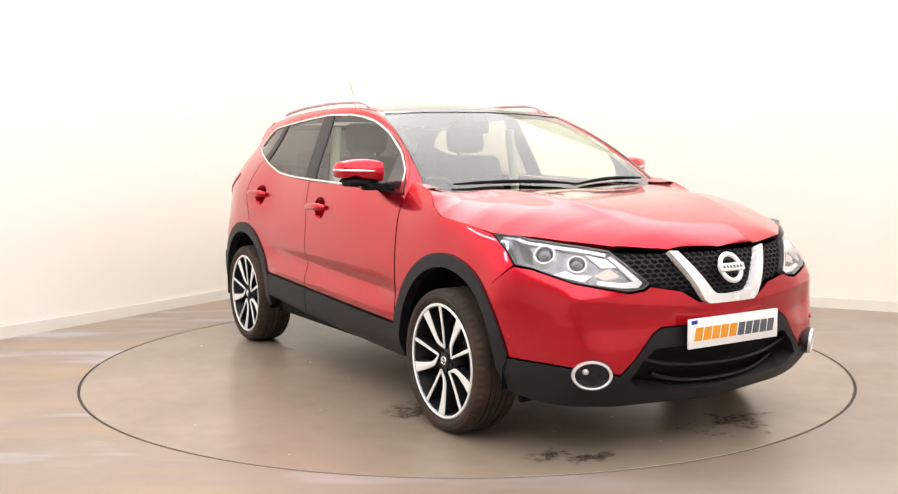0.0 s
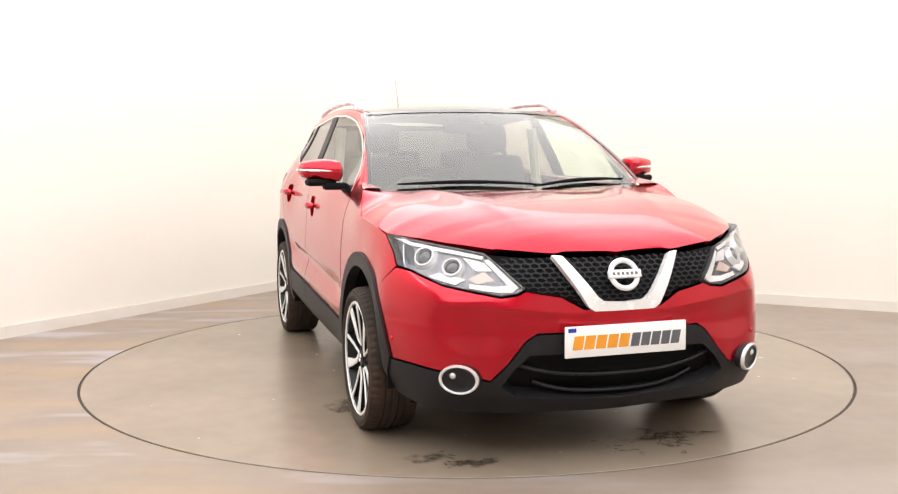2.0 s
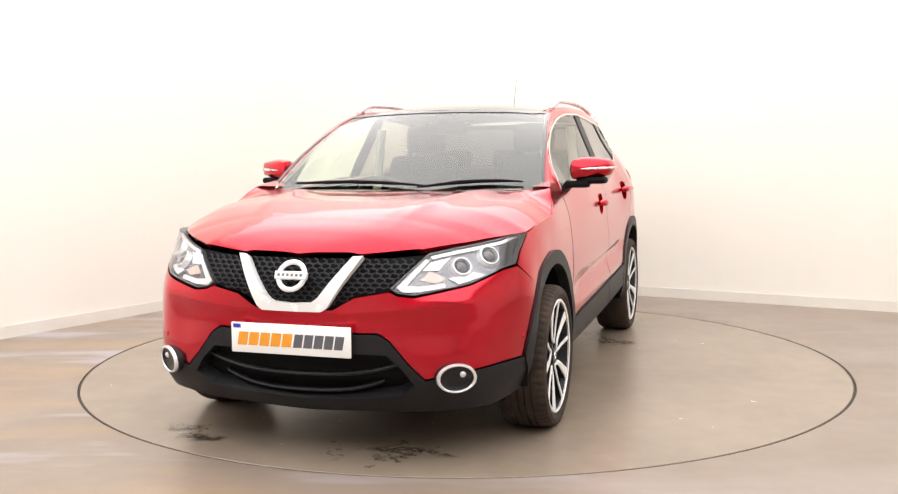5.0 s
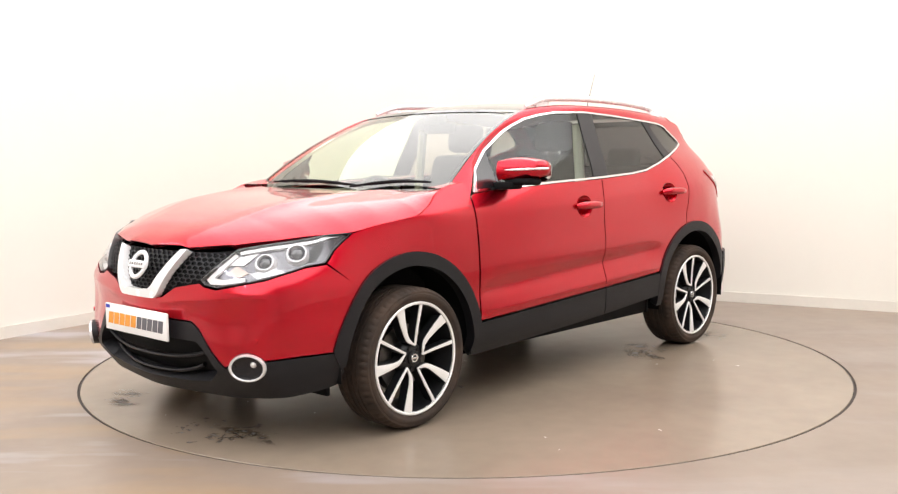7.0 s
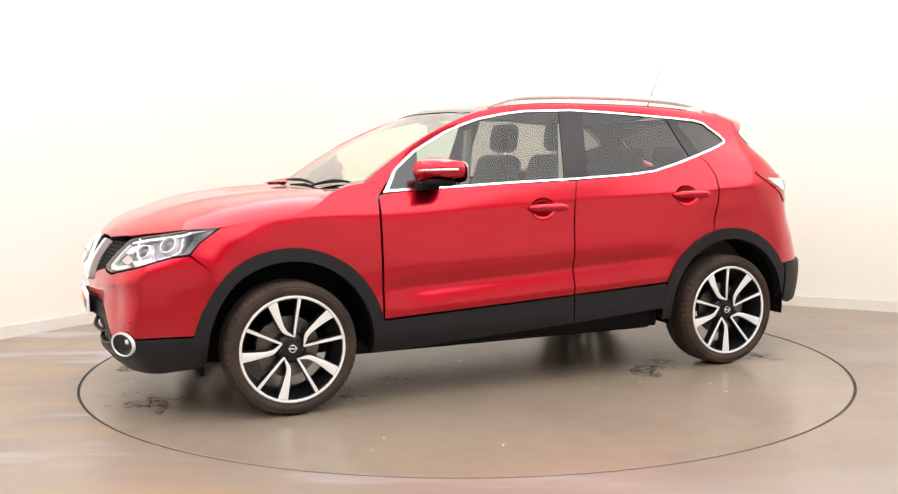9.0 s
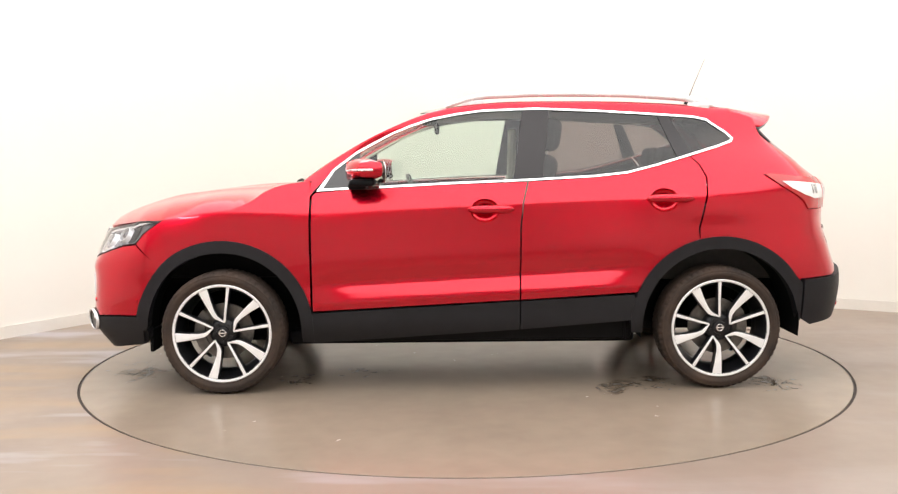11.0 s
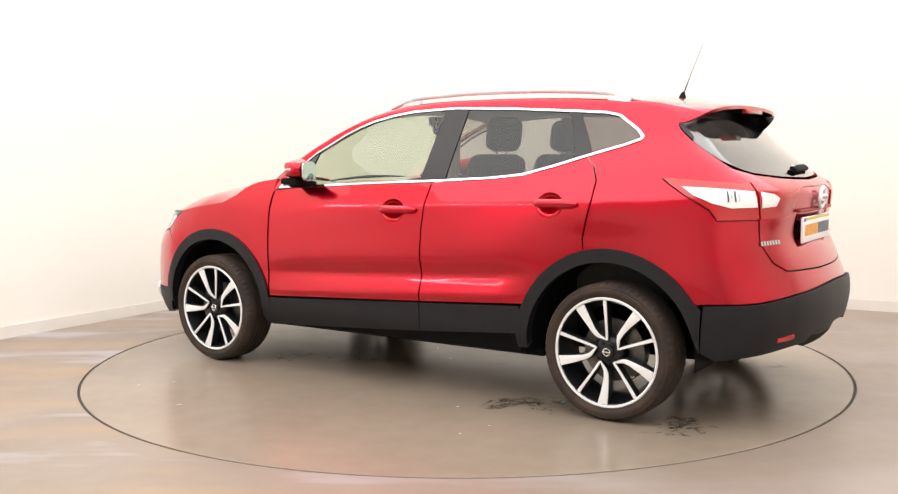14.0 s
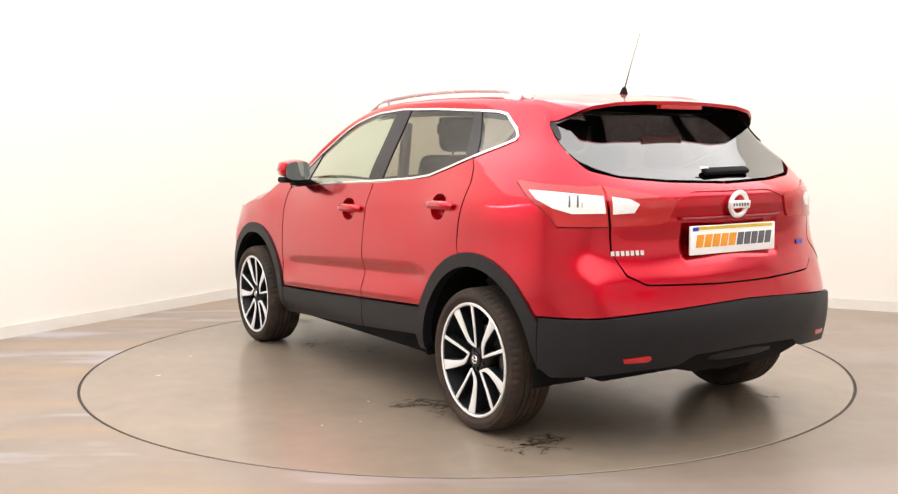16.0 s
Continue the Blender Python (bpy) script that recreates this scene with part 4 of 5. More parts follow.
        drl = [(2.245, .838), (2.265, .845), (2.365, .735), (2.34, .715), (2.27, .716), (2.16, .734), (2.165, .75), (2.27, .738), (2.325, .742)]
        panel("running_light", drl, WHITE_LENS, h, "white light guide", offset=-.014, thick=.03, gap=0, **kw)
        amb = [(2.16, .772), (2.235, .80), (2.275, .765), (2.20, .752)]
        panel("indicator", amb, AMBER, h, "pale amber indicator", offset=-.022, thick=.02, gap=0, **kw)
        for s, z, r in ((1.985, .848, .034), (2.105, .812, .031)):
            m = spot(s, z, -.022, side)
            bm = bmesh.new()
            lathe(bm, [(r, .0), (r + .003, .018), (r + .008, .017), (r + .020, -.006), (r + .024, -.014), (r, -.012)], 32, m)
            part("bezel_ring", bm, BRIGHT, h)
            bm = bmesh.new()
            lathe(bm, [(r - .001, .004), (r * .75, -.002), (r * .72, .010), (r * .5, .017), (.001, .021), (.001, -.008), (r - .001, -.008)], 28, m)
            part("projector", bm, PROJECTOR, h)
        refl = [(1.80, .893), (1.91, .888), (1.93, .81), (1.86, .815)]
        panel("reflector", refl, RIM_BLACK, h, offset=-.022, thick=.02, gap=0, **kw)
        refl = [(2.04, .79), (2.15, .768), (2.10, .748), (1.98, .775)]
        panel("reflector", refl, BRIGHT, h, offset=-.016, thick=.02, gap=0, **kw)
        refl = [(2.16, .85), (2.24, .832), (2.27, .80), (2.20, .80)]
        panel("reflector", refl, BRIGHT, h, offset=-.018, thick=.02, gap=0, **kw)


build_nose(car)


# ---- tail: lamps, plate, badge, spoiler, wiper ----
SPOILER_FRONT = [(-1.432, 0, 1.537), (-1.432, .20, 1.532), (-1.432, .40, 1.518), (-1.424, .54, 1.509), (-1.424, .600, 1.503), (-1.43, .619, 1.484), (-1.49, .630, 1.440), (-1.545, .640, 1.388)]
SPOILER_BACK = [(-1.722, 0, 1.490), (-1.721, .20, 1.487), (-1.716, .38, 1.478), (-1.695, .50, 1.460), (-1.670, .545, 1.443), (-1.640, .585, 1.420), (-1.605, .615, 1.402), (-1.552, .642, 1.386)]


def spoiler(x, v):
    """Lofted from the roof's end and its two seams to the trailing edge."""
    k, u = abs(v) / .64 * 7, (-1.436 - x) / .30
    p, q = [Vector([float(np.interp(k, range(8), [r[i] for r in edge])) for i in range(3)]) for edge in (SPOILER_FRONT, SPOILER_BACK)]
    w = p.lerp(q, u) + Vector((0, .005, .008)) * (4 * u * (1 - u) * min(1, k / 6) ** 2)
    return Vector((w.x, -w.y if v > 0 else w.y, w.z))


def build_tail(car):
    for side in (1, -1):
        kw = dict(side=side)
        lamp = [(-1.565, 1.140), (-1.60, 1.146), (-1.76, 1.131), (-2.0, 1.118), (-2.083, 1.124), (-2.106, .952), (-1.83, .952), (-1.785, 1.0), (-1.67, 1.065)]
        t = panel("tail_lamp", lamp, RED_LENS, car, "red and white wrap-round tail lamp", offset=.006, thick=.02, **kw)
        panel("white_lens", [(-1.66, 1.102), (-1.76, 1.098), (-1.95, 1.087), (-2.077, 1.078), (-2.088, 1.010), (-1.92, 1.008), (-1.80, 1.030), (-1.71, 1.065)], WHITE_LENS, t, offset=.009, thick=.006, gap=0, **kw)
        for k in range(4):
            u = -1.895 - .024 * k
            panel("bulb_mark", [(u, 1.082), (u - .013, 1.081), (u - .013, 1.034), (u, 1.034)], SATIN_DARK if k in (0, 2) else SATIN, t, offset=.0105, thick=.003, gap=.001, **kw)
        lid = panel("tailgate_lamp", [(-2.089, 1.122), (-2.25, 1.092), (-2.435, 1.062), (-2.415, 1.01), (-2.385, .965), (-2.30, .955), (-2.113, .952)], RED_LENS, car, "red and white tail lamp on the tailgate", offset=.007, thick=.02, **kw)
        panel("white_lens", [(-2.115, 1.075), (-2.20, 1.064), (-2.24, 1.046), (-2.215, 1.012), (-2.118, 1.006)], WHITE_LENS, lid, offset=.010, thick=.006, gap=0, **kw)
        panel("reflector", [(-2.12, .428), (-2.23, .437), (-2.24, .424), (-2.225, .412), (-2.125, .410)], RED_LENS, car, "red bumper reflector", offset=.021, thick=.01, gap=0, **kw)
    # plate recess, grab strip, plate, badge, script bars
    bm = bmesh.new()
    tube(bm, [skin_full(REAR + d, .978) + Vector((-.012, 0, 0)) for d in (-.31, -.2, -.1, 0, .1, .2, .31)], .009, 10, .8)
    part("tailgate_grip", bm, SHADED_RED, car)
    bm = bmesh.new()
    tube(bm, [skin_full(REAR + d, 1.092 - .034 * max(0, (abs(d) - .22) / .11) ** 1.5) for d in (i * .33 / 12 for i in range(-12, 13))], [.002 + .004 * math.sin(math.pi * i / 24) for i in range(25)], 8, .7)
    part("tailgate_crease", bm, PAINT, car)
    m = Matrix.Translation((-2.038, 0, .885)) @ Matrix(((0, 0, -1), (-1, 0, 0), (0, 1, 0))).to_4x4()
    build_plate(car, m, .535, .124, True)
    bm = bmesh.new()
    box(bm, (-2.0385, -.235, .842), (-1.99, .235, .928), .006)
    part("plate_holder", bm, MATT_BLACK, car)
    build_badge(car, spot(REAR, 1.035, .008), .050)
    letter_bars("chrome_bar", CHROME, car, spot(-2.19, .845, .0025) @ pose(0, -.010, 0), -.075, 7, .016, .020, .006, .003, 0)
    letter_bars("blue_mark", BLUE_PRINT, car, spot(2 * REAR + 2.25, .842, .0025) @ pose(0, -.012, 0), -.03, 3, .018, .020, .004, .002, .2)
    # bumper lower centre
    bm = bmesh.new()
    tube(bm, [(-2.09 + .10 * (abs(k) / 10) ** 2, k * .044, .395 + .04 * (abs(k) / 10) ** 4) for k in range(-10, 11)], .026, 10)
    part("bumper_lower_lip", bm, CLADDING, car)
    # spoiler
    out = [(-1.436, -.64), (-1.436, .64), (-1.736, .64), (-1.736, -.64)]
    sp = panel("spoiler", out, PAINT, car, "red roof spoiler with a black underside", fn=spoiler, thick=.016, step=.03, gap=0)
    panel("underside", inset(out, .006), GLOSS_BLACK, sp, fn=lambda x, v: spoiler(x, v) - Vector((0, 0, .017)), thick=0, step=.04, gap=0)
    for side in (1, -1):
        panel("side_fairing", [(-1.63, 1.388), (-1.70, 1.402), (-1.79, 1.405), (-1.86, 1.36), (-1.885, 1.325), (-1.845, 1.312), (-1.74, 1.364)], RIM_BLACK, sp, "black fairing beside the glass", offset=.005, thick=.006, gap=0, side=side)
    bm = bmesh.new()
    box(bm, (-1.733, -.13, 1.453), (-1.705, .13, 1.471), .003)
    part("brake_light", bm, RED_LENS, sp, "slim red high-level brake light")
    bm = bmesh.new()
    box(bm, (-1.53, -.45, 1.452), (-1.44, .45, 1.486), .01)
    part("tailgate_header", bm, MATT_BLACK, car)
    # rear wiper
    bm = bmesh.new()
    box(bm, (-.15, -.021, -.012), (.15, .021, .012), .0118, spot(REAR + .06 - .12, 1.166, .011) @ pose(0, 0, 0, 0, 0, 2))
    w = part("rear_wiper", bm, MATT_BLACK, car, "black rear wiper arm")
    bm = bmesh.new()
    box(bm, (-.024, -.003, .014), (.024, .009, .017), .002, spot(REAR + .08, 1.166, .011))
    part("wiper_mark", bm, SATIN, w)


build_tail(car)


# ---- roof rails, aerial, wipers, mirrors ----
def build_roof_kit(car):
    rz = smooth_curve([.13, .0, -.25, -.6, -1.0, -1.25, -1.38], [1.522, 1.564, 1.584, 1.587, 1.573, 1.546, 1.506])
    for side in (1, -1):
        bm = bmesh.new()
        n = 36
        pts = [(.13 - 1.51 * i / n, side * (.606 + .012 * math.sin(math.pi * i / n) - .02 * i / n), float(rz(.13 - 1.51 * i / n))) for i in range(n + 1)]
        tube(bm, pts, [.008 + .011 * math.sin(math.pi * min(1, (i + 1) / 6) / 2) * min(1, (n + 1 - i) / 4) for i in range(n + 1)], 10, .95)
        r = part("roof_rail", bm, RAIL, car, "satin silver roof rail")
        for x in (-.02, -1.26):
            bm = bmesh.new()
            box(bm, (x - .06, side * .606 - .010, float(rz(x)) - .045), (x + .06, side * .606 + .010, float(rz(x)) - .010), .006)
            part("rail_foot", bm, RAIL, r)
    bm = bmesh.new()
    lathe(bm, [(.028, 0), (.024, .012), (.009, .05), (.001, .055), (.001, 0)], 16, pose(-1.345, 0, 1.527) @ pose(0, 0, 0, 0, -8, 0))
    a = part("aerial", bm, MATT_BLACK, car, "thin black roof aerial")
    bm = bmesh.new()
    tube(bm, [(-1.350, 0, 1.56), (-1.400, 0, 1.69), (-1.458, 0, 1.828)], [.0036, .0016, .0011], 8)
    part("mast", bm, MATT_BLACK, a)
    # windscreen wipers lie on the scuttle
    panel("scuttle", [(.80, -.72), (.985, -.60), (1.015, -.3), (1.02, 0), (1.015, .3), (.985, .60), (.80, .72)], MATT_BLACK, car, "black plastic scuttle under the wipers", fn=lambda x, v: Vector((x, -v, 1.062 + .02 * (v / .7) ** 2)), thick=0, step=.06, gap=0)
    for y0, y1, u1 in ((-.60, .14, .045), (.10, .64, .04)):
        bm = bmesh.new()
        pts = []
        for i in range(13):
            y = y0 + (y1 - y0) * i / 12
            p = windscreen(.015 + u1 * math.sin(math.pi * i / 12 * .9), y / .75)
            pts.append(p + Vector((.012, 0, .016)))
        tube(bm, pts, [.005 + .006 * math.sin(math.pi * i / 12) for i in range(13)], 8, .9)
        part("wiper", bm, MATT_BLACK, car, "black windscreen wiper")
    panel("screen_band", [(.955, -.99), (1.0, -.99), (1.0, .99), (.955, .99)], GLOSS_BLACK, car, fn=lambda u, w: windscreen(u, w) + Vector((.002, 0, .003)), step=.06, thick=0, gap=0)
    for sg in (1, -1):
        panel("screen_band", [(0, sg * .972), (1, sg * .965), (1, sg * .992), (0, sg * .995)], GLOSS_BLACK, car, fn=lambda u, w: windscreen(u, w) + Vector((.002, 0, .003)), step=.06, thick=0, gap=0)
    for side in (1, -1):
        # mirror: a rounded shell, black foot, glass
        bm = bmesh.new()
        r = bmesh.ops.create_cube(bm, size=2)
        bmesh.ops.subdivide_edges(bm, edges=bm.edges[:], cuts=6, use_grid_fill=True)
        for v in bm.verts:
            x, y, z = v.co
            q = Vector((x * math.sqrt(max(0, 1 - y * y * .42 - z * z * .42 + y * y * z * z / 3.2)), y * math.sqrt(max(0, 1 - x * x * .30 - z * z * .30 + x * x * z * z / 5)), z * math.sqrt(max(0, 1 - x * x * .40 - y * y * .40 + x * x * y * y / 3.5))))
            taper = 1 - .18 * q.y
            xx = .088 * q.x * (1 if q.x > 0 else .75)
            v.co = Vector((.575 + xx - .015 * q.y, side * (.930 + .112 * q.y), 1.176 + (.066 if q.z > 0 else .052) * q.z * taper + .006 * q.y))
        bmesh.ops.recalc_face_normals(bm, faces=bm.faces)
        m = part("door_mirror", bm, PAINT, car, "red door mirror with a silver indicator line")
        bm = bmesh.new()
        box(bm, (.500, .855, 1.100), (.630, 1.005, 1.136), .016, Matrix.Diagonal((1, side, 1, 1)), 3)
        box(bm, (.55, .775, 1.080), (.645, .92, 1.116), .012, Matrix.Diagonal((1, side, 1, 1)))
        bmesh.ops.recalc_face_normals(bm, faces=bm.faces)
        part("mirror_foot", bm, MATT_BLACK, m)
        bm = bmesh.new()
        ring = [(math.sqrt(1 - .42 * k * k), .837 * k) for k in (-.5 + .15 * i for i in range(11))] + [(.762 * k, math.sqrt(1 - .3 * k * k)) for k in (.85, .6, .35, .1)]
        pts = [(.575 + .089 * u - .015 * w, side * (.930 + .113 * w), 1.180 + .004 * w) for u, w in ring]
        tube(bm, pts, [.0015 + .005 * min(1, i / 4) for i in range(len(pts))], 8)
        part("indicator_line", bm, SATIN, m)
        bm = bmesh.new()
        o = [(.090 * math.copysign(abs(math.cos(a)) ** .6, math.cos(a)), .056 * math.copysign(abs(math.sin(a)) ** .6, math.sin(a))) for a in (2 * math.pi * i / 28 for i in range(28))]
        extrude_outline(bm, o, .004, Matrix.Translation((.498, side * .930, 1.172)) @ Matrix(((0, 0, -1), (-1, 0, 0), (0, 1, 0))).to_4x4())
        part("mirror_glass", bm, MIRROR, m, "mirror glass")
        # the housing sweeps back towards its tip
        for ob in [m] + [c for c in m.children if c.name.split(".")[0] != "mirror_foot"]:
            for v in ob.data.vertices:
                v.co.x -= .34 * (abs(v.co.y) - .86)


build_roof_kit(car)


# ---- wheels ----
def build_wheel(car, x, side, turn):
    yc = .806 if x > 0 else .784
    hz = .327
    if side > 0:
        m = Matrix.Translation((x, yc, hz)) @ Matrix(((-1, 0, 0), (0, 0, 1), (0, 1, 0))).to_4x4()
    else:
        m = Matrix.Translation((x, -yc, hz)) @ Matrix(((1, 0, 0), (0, 0, -1), (0, 1, 0))).to_4x4()
    R0 = .3275

    def make(name, bm, mat, parent, label=""):
        bmesh.ops.transform(bm, matrix=m, verts=bm.verts)
        bmesh.ops.recalc_face_normals(bm, faces=bm.faces)
        return part(name, bm, mat, parent, label)
    bm = bmesh.new()
    lathe(bm, [(.262, .098), (.256, .104), (.248, .102), (.242, .06), (.222, .02), (.214, -.05), (.24, -.10), (.255, -.105), (.25, -.06), (.235, -.02)], 64)
    w = make("wheel", bm, RIM_BLACK, car, "black alloy wheel with machined split spokes")
    bm = bmesh.new()
    prof = [(.258, .098), (.270, .106), (.279, .1105), (.281, .1125), (.290, .114), (.298, .1125), (.300, .110), (.310, .109), (.318, .100), (.324, .088), (R0 - .001, .078)]
    for g in (.046, .016, -.016, -.046):
        prof += [(R0, g + .012), (R0, g + .004), (R0 - .007, g + .003), (R0 - .007, g - .003), (R0, g - .004)]
    prof += [(R0 - .001, -.078), (.324, -.088), (.318, -.100), (.310, -.110), (.290, -.113), (.258, -.098), (.255, 0)]
    lathe(bm, prof, 240)
    # cross grooves in both shoulders
    for v in bm.verts:
        r = math.hypot(v.co.x, v.co.y)
        if abs(v.co.z) > .06 and r > .312 and round(math.degrees(math.atan2(v.co.y, v.co.x)) / 1.5) % 4 == 0:
            v.co.x, v.co.y = v.co.x * (1 - .006 / r), v.co.y * (1 - .006 / r)
    make("tyre", bm, RUBBER, w, "dusty brown-black tyre")
    bm = bmesh.new()
    lathe(bm, [(.262, .098), (.2625, .103), (.258, .107), (.250, .105), (.247, .098)], 64)
    make("rim_lip", bm, MACHINED, w, "bright machined rim lip")

    def pol(r, a):
        return (r * math.cos(radians(a)), r * math.sin(radians(a)))
    for k in range(5):
        a = 90 + turn + 72 * k
        # one broad bent arm and one slim straight arm meet in a point at the hub
        wide = [pol(.249, a + 25.5), pol(.250, a + 37), pol(.190, a + 38), pol(.125, a + 39), pol(.098, a + 38.5), pol(.080, a + 33), pol(.056, a + 2), pol(.063, a + 3.5), pol(.070, a + 10), pol(.093, a + 25), pol(.125, a + 28), pol(.185, a + 27)]
        thin = [pol(.249, a + 1.9), pol(.249, a - 2.0), pol(.15, a - 2.6), pol(.062, a - 6.0), pol(.055, a - 2), pol(.056, a + 2), pol(.063, a + 3.5), pol(.10, a + 3.0), pol(.15, a + 2.3)]
        for nm, o in (("spoke", wide), ("slim_spoke", thin)):
            bm = bmesh.new()
            extrude_outline(bm, o, .006, pose(0, 0, .078), .001)
            for v in bm.verts:
                v.co.z += .017 * (math.hypot(v.co.x, v.co.y) / .25) ** 2
            make(nm, bm, MACHINED, w)
            bm = bmesh.new()
            extrude_outline(bm, inset(o, -.0022), .046, pose(0, 0, .032))
            for v in bm.verts:
                v.co.z += .017 * (math.hypot(v.co.x, v.co.y) / .25) ** 2
            make("spoke_back", bm, RIM_BLACK, w)
        bm = bmesh.new()
        cap(bm, (*pol(.047, a + 36), .06), (*pol(.047, a + 36), .080), .0095, seg=6)
        make("wheel_nut", bm, RIM_BLACK, w)
    bm = bmesh.new()
    lathe(bm, [(.078, .045), (.072, .060), (.058, .070), (.036, .074), (.034, .084), (.020, .088), (.001, .089), (.001, .02), (.082, .02)], 40)
    make("hub", bm, RIM_BLACK, w)
    bm = bmesh.new()
    lathe(bm, [(.017 + .0035 * math.cos(t), .0885 + .003 * math.sin(t)) for t in (2 * math.pi * i / 8 for i in range(8))], 24)
    box(bm, (-.022, -.004, .087), (.022, .004, .092), .001)
    make("hub_mark", bm, CHROME, w)
    bm = bmesh.new()
    lathe(bm, [(.150, -.005), (.150, .012), (.07, .012), (.07, -.005)], 48)
    make("brake_disc", bm, BRAKE, w)
    bm = bmesh.new()
    sx = 1 if x > 0 else -1
    lathe(bm, [(.165, -.03), (.165, .026), (.11, .026), (.11, -.03)], 24)
    for v in [v for v in bm.verts if v.co.x * -sx < .06]:
        bm.verts.remove(v)
    make("brake_caliper", bm, BRAKE, w)


for wx, ws, turned in ((HUB_F, 1, -8.5), (HUB_R, 1, 1.5), (HUB_F, -1, 3), (HUB_R, -1, 0)):
    build_wheel(car, wx, ws, turned)


# ---- underside and cabin ----
def build_inside(car):
    bm = bmesh.new()
    box(bm, (-1.85, -.58, .275), (1.95, .58, .60), .04)
    part("underbody", bm, MATT_BLACK, car, "dark floor pan")
    # the two lower boxes are added to keep light off the floor beneath
    for lo, hi in (((-.86, -.82, .26), (.86, .82, .70)), ((.95, -.52, .215), (1.90, .52, .30)), ((-.90, -.70, .225), (1.0, .70, .30))):
        bm = bmesh.new()
        box(bm, lo, hi, .02)
        part("undertray", bm, MATT_BLACK, car, "plain dark box closing the underside")
    bm = bmesh.new()
    box(bm, (.98, -.66, .59), (1.70, .66, .86), .03)
    box(bm, (1.60, -.44, .59), (1.98, .44, .80), .03)
    part("engine_bay", bm, MATT_BLACK, car)
    bm = bmesh.new()
    box(bm, (-1.93, -.60, .55), (-1.02, .60, .92), .03)
    part("luggage_floor", bm, TRIM, car)
    for x in (HUB_F, HUB_R):
        for side in (1, -1):
            bm = bmesh.new()
            rows = []
            for i in range(25):
                a = radians(-8 + 196 * i / 24)
                rows.append([bm.verts.new((x + .425 * math.cos(a), side * y, HUB_Z + .425 * math.sin(a))) for y in (.58, .868)])
            for p, q in zip(rows, rows[1:]):
                bm.faces.new((p[0], q[0], q[1], p[1]) if side > 0 else (p[0], p[1], q[1], q[0]))
            wall = [r[0] for r in rows]
            bm.faces.new(wall if side < 0 else wall[::-1])
            part("wheel_liner", bm, MATT_BLACK, car, "black wheel arch liner")
    for side in (1, -1):
        for x, y, z0 in ((1.735, .66, .205), (-.83, .72, .262), (-1.80, .60, .305)):
            bm = bmesh.new()
            box(bm, (x - .012, side * y - .11, z0), (x + .012, side * y + .11, z0 + .12), .008)
            part("wheel_spat", bm, MATT_BLACK, car, "small black air deflector by the wheel")
    # cabin
    panel("headliner", [(.18, -.55), (.18, .55), (-1.38, .54), (-1.38, -.54)], LINER, car, "pale headliner", fn=lambda x, v: roof(x, v) - Vector((0, 0, .035)), thick=0, step=.1, gap=0)
    bm = bmesh.new()
    box(bm, (.42, -.74, .72), (.93, .74, 1.02), .06, segments=3)
    d = part("dashboard", bm, TRIM, car, "dark grey dashboard")
    bm = bmesh.new()
    box(bm, (.50, -.52, .98), (.66, -.20, 1.065), .04)
    part("cowl", bm, TRIM, d)
    bm = bmesh.new()
    box(bm, (.415, -.10, .84), (.44, .14, 1.0), .008)
    part("centre_screen", bm, GLOSS_BLACK, d)
    bm = bmesh.new()
    sm = Matrix.Translation((.30, -.36, .965)) @ pose(0, 0, 0, 0, -66, 0)
    lathe(bm, [(.178 + .015 * math.cos(t), .015 * math.sin(t)) for t in (2 * math.pi * i / 10 for i in range(10))], 36, sm)
    s = part("steering_wheel", bm, TRIM, car, "dark leather steering wheel")
    bm = bmesh.new()
    box(bm, (-.07, -.06, -.02), (.05, .06, .012), .015, sm)
    box(bm, (-.02, -.17, -.008), (.02, .17, .006), .004, sm)
    part("wheel_boss", bm, SATIN_DARK, s)
    bm = bmesh.new()
    box(bm, (.165, -.125, 1.385), (.195, .125, 1.455), .015)
    part("rear_view_mirror", bm, MATT_BLACK, car, "black rear-view mirror")
    bm = bmesh.new()
    box(bm, (.18, -.06, 1.44), (.27, .06, 1.495), .012)
    part("camera_pod", bm, MATT_BLACK, car)
    for side in (1, -1):
        bm = bmesh.new()
        box(bm, (-.28, side * .37 - .25, .68), (.26, side * .37 + .25, .82), .05, segments=3)
        seat = part("front_seat", bm, FABRIC, car, "dark cloth front seat with headrest")
        bm = bmesh.new()
        box(bm, (-.07, -.235, 0), (.07, .235, .56), .06, Matrix.Translation((-.28, side * .37, .72)) @ pose(0, 0, 0, 0, -17, 0), 3)
        part("backrest", bm, FABRIC, seat)
        bm = bmesh.new()
        box(bm, (-.055, -.135, 0), (.055, .135, .19), .05, Matrix.Translation((-.455, side * .37, 1.275)) @ pose(0, 0, 0, 0, -8, 0), 3)
        part("headrest", bm, FABRIC, seat)
        bm = bmesh.new()
        for dy in (-.05, .05):
            cap(bm, (-.435, side * .37 + dy, 1.20), (-.455, side * .37 + dy, 1.30), .007, seg=8)
        part("headrest_post", bm, SATIN, seat)
        bm = bmesh.new()
        cap(bm, (-.31, side * .70, .75), (-.33, side * .635, 1.43), .03, seg=8)
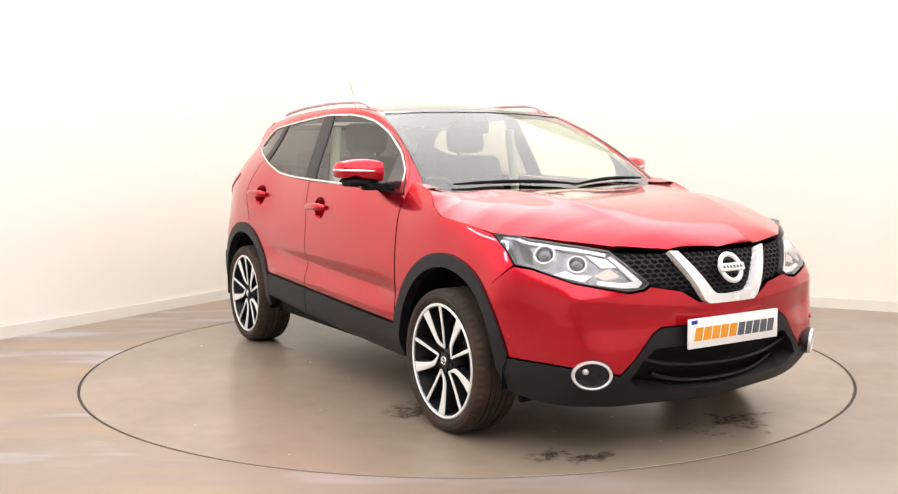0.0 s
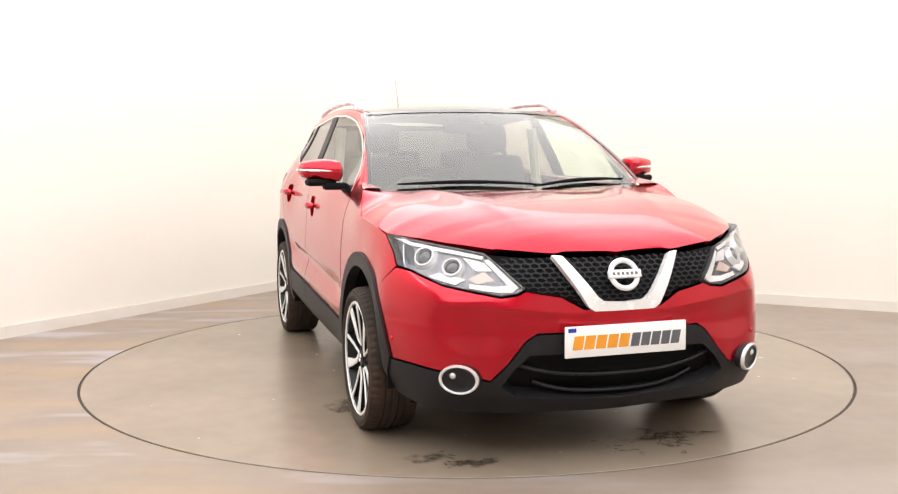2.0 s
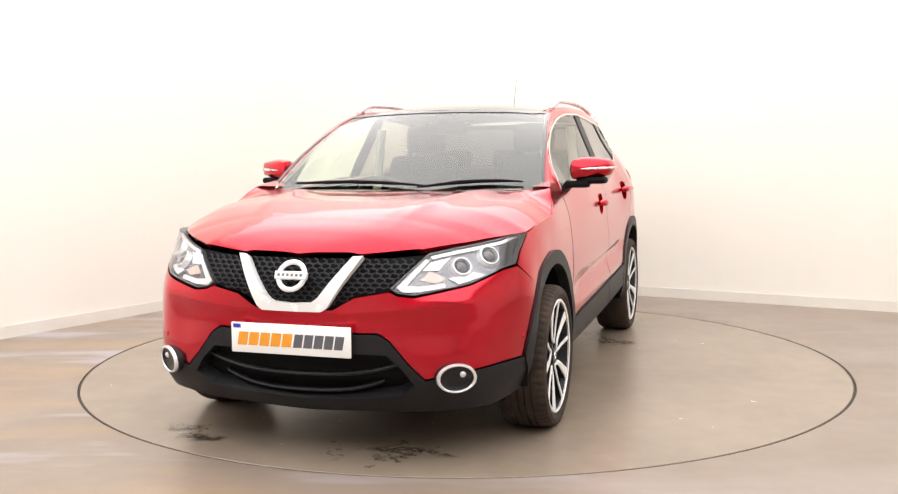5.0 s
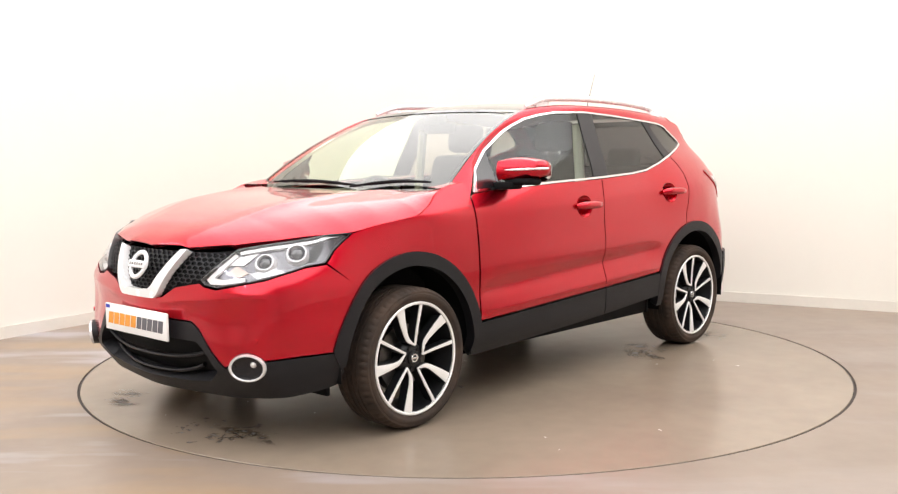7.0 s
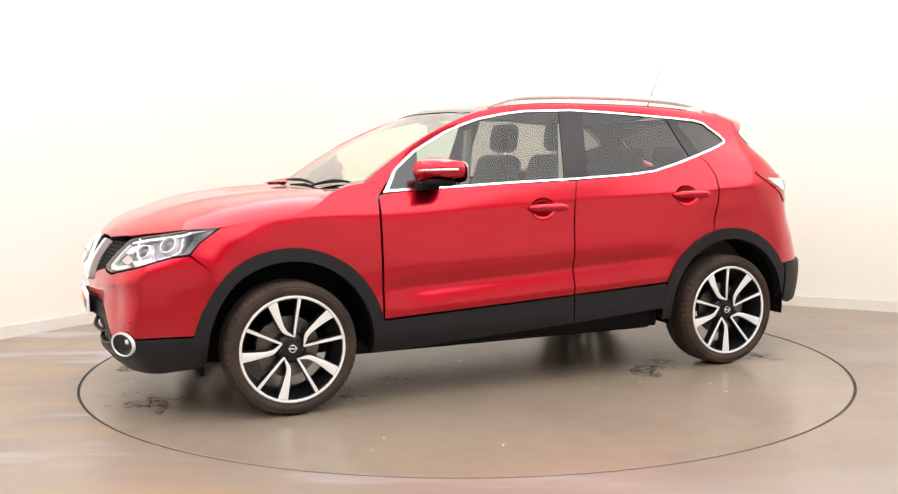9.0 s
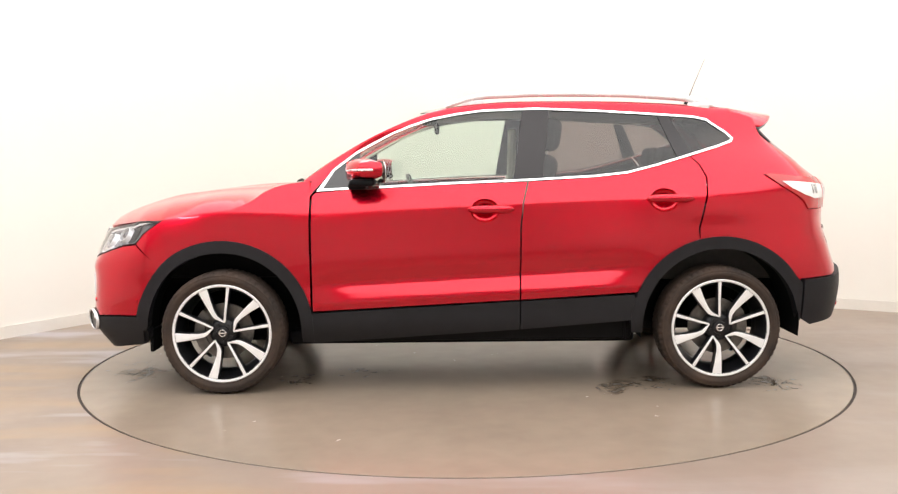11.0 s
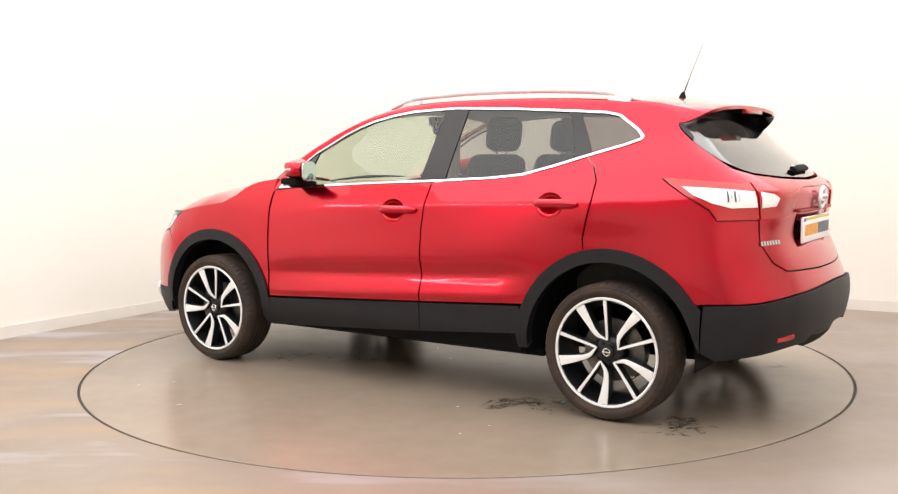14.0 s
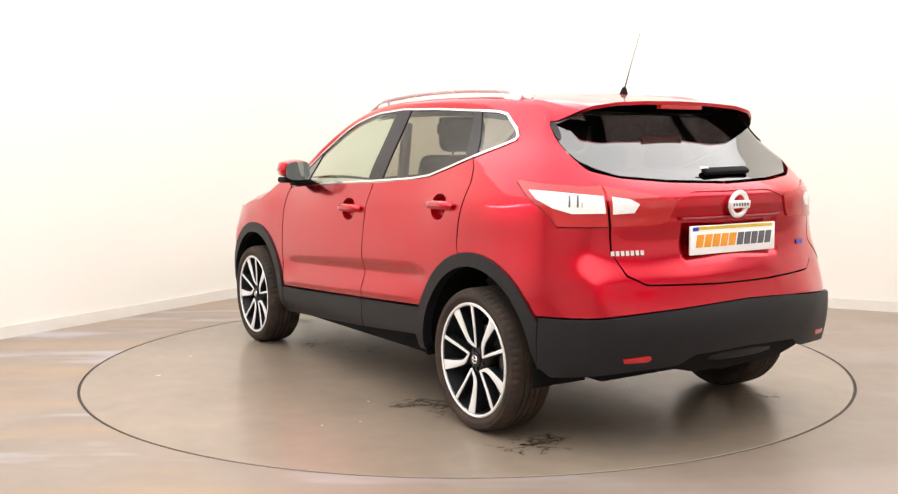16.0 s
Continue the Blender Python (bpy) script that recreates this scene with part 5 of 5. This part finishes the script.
        part("belt_pillar", bm, LINER, car, "pale inner door pillar trim")
    bm = bmesh.new()
    box(bm, (-1.06, -.62, .62), (-.62, .62, .80), .05, segments=3)
    bench = part("rear_bench", bm, FABRIC, car, "dark cloth rear bench with three headrests")
    bm = bmesh.new()
    box(bm, (-.07, -.62, 0), (.07, .62, .50), .05, Matrix.Translation((-1.03, 0, .70)) @ pose(0, 0, 0, 0, -20, 0), 3)
    part("backrest", bm, FABRIC, bench)
    for y in (-.40, 0, .40):
        bm = bmesh.new()
        box(bm, (-.045, -.12, 0), (.045, .12, .13), .04, Matrix.Translation((-1.21, y, 1.17)) @ pose(0, 0, 0, 0, -10, 0), 3)
        part("headrest", bm, FABRIC, bench)


build_inside(car)


# ---- marks on the turntable ----
def blot(bm, x, y, rx, ry, turn, seed, z):
    rng = random.Random(seed)
    n = 26
    ph = [rng.uniform(0, 6.28) for _ in range(4)]
    ring = []
    for i in range(n):
        a = 2 * math.pi * i / n
        r = 1 + .28 * math.sin(2 * a + ph[0]) + .22 * math.sin(3 * a + ph[1]) + .16 * math.sin(5 * a + ph[2]) + .1 * math.sin(8 * a + ph[3])
        u, v = rx * r * math.cos(a), ry * r * math.sin(a)
        c, s = math.cos(turn), math.sin(turn)
        ring.append(bm.verts.new((x + c * u - s * v, y + s * u + c * v, z)))
    bm.faces.new(ring)


STAINS = [(1.84, -.79, .06, .025, 1.0), (1.96, -.60, .05, .035, 1.3), (.92, -.89, .09, .05, .4), (1.88, .35, .10, .03, 1.5), (-.81, .78, .10, .04, 1.0), (-1.03, .61, .06, .03, .2), (-1.67, .66, .08, .03, 1.2)]


GRIME = [(-.80, .78, .08), (-.97, .78, .06), (-1.67, .70, .09), (-1.70, .83, .07), (.95, .52, .06), (.60, .38, .07), (2.0, .28, .06), (1.88, .36, .06), (1.95, .05, .07), (.96, .62, .05), (1.88, -.70, .08), (.9, -.8, .08), (-1.66, -.75, .06), (-.85, -.78, .07)]


def build_marks():
    for i, (x, y, rx, ry, t) in enumerate(STAINS):
        bm = bmesh.new()
        blot(bm, x, y, rx * 1.9, ry * 2.4, t, i, .0012)
        part("oil_stain", bm, STAIN, turntable, "dark oily stain")
    # speckled grime where tyres have stood and dripped
    rng = random.Random(8)
    bm = bmesh.new()
    for j, (x, y, spread) in enumerate(GRIME):
        for i in range(16):
            px, py = rng.gauss(x, spread), rng.gauss(y, spread * .7)
            if math.hypot(px, py) < 2.18:
                s = rng.uniform(.004, .022) * rng.uniform(.4, 1)
                blot(bm, px, py, s * rng.uniform(1, 2.4), s, rng.uniform(0, 3), 300 + 20 * j + i, .0008 + .00005 * (i + j))
    tagged(part("grime", bm, SPECKS, turntable, "speckled brown tyre grime"), kind="stuff")
    rng = random.Random(5)
    bm = bmesh.new()
    for i in range(26):
        a, r = rng.uniform(0, 6.28), 2.1 * math.sqrt(rng.uniform(0, 1))
        s = rng.uniform(.002, .006)
        blot(bm, r * math.cos(a), r * math.sin(a), s * rng.uniform(1, 2.2), s, rng.uniform(0, 3), 100 + i, .0016)
    tagged(part("dried_drops", bm, DROP, turntable, "scattered pale dried drops"), kind="stuff")


build_marks()


# ---- motion ----
def motions():
    turns = [(0.0, -57.61), (.5, -58.77), (1.0, -61.55), (1.5, -65.9), (2.0, -71.7), (2.5, -77.65), (3.0, -83.7), (3.5, -89.65), (4.0, -95.7), (4.5, -101.62), (5.1, -108.8), (5.8, -117.2), (6.4, -124.45),
             (7.0, -131.7), (7.5, -137.7), (8.0, -143.68), (8.5, -149.6), (9.0, -155.5), (9.8, -164.8), (10.6, -174.0), (11.5, -184.35), (12.0, -190.2), (12.5, -195.92), (13.0, -201.75), (13.5, -207.58), (14.0, -213.37), (14.5, -219.2),
             (15.0, -224.95), (15.5, -230.75), (16.0, -236.6)]
    walk(turntable, [(t, pose(0, 0, 0, 0, 0, a)) for t, a in turns])
    walk(car, [(t, pose(0, 0, 0, 0, 0, a) @ pose(-.0226, -.0416, 0)) for t, a in turns])


motions()
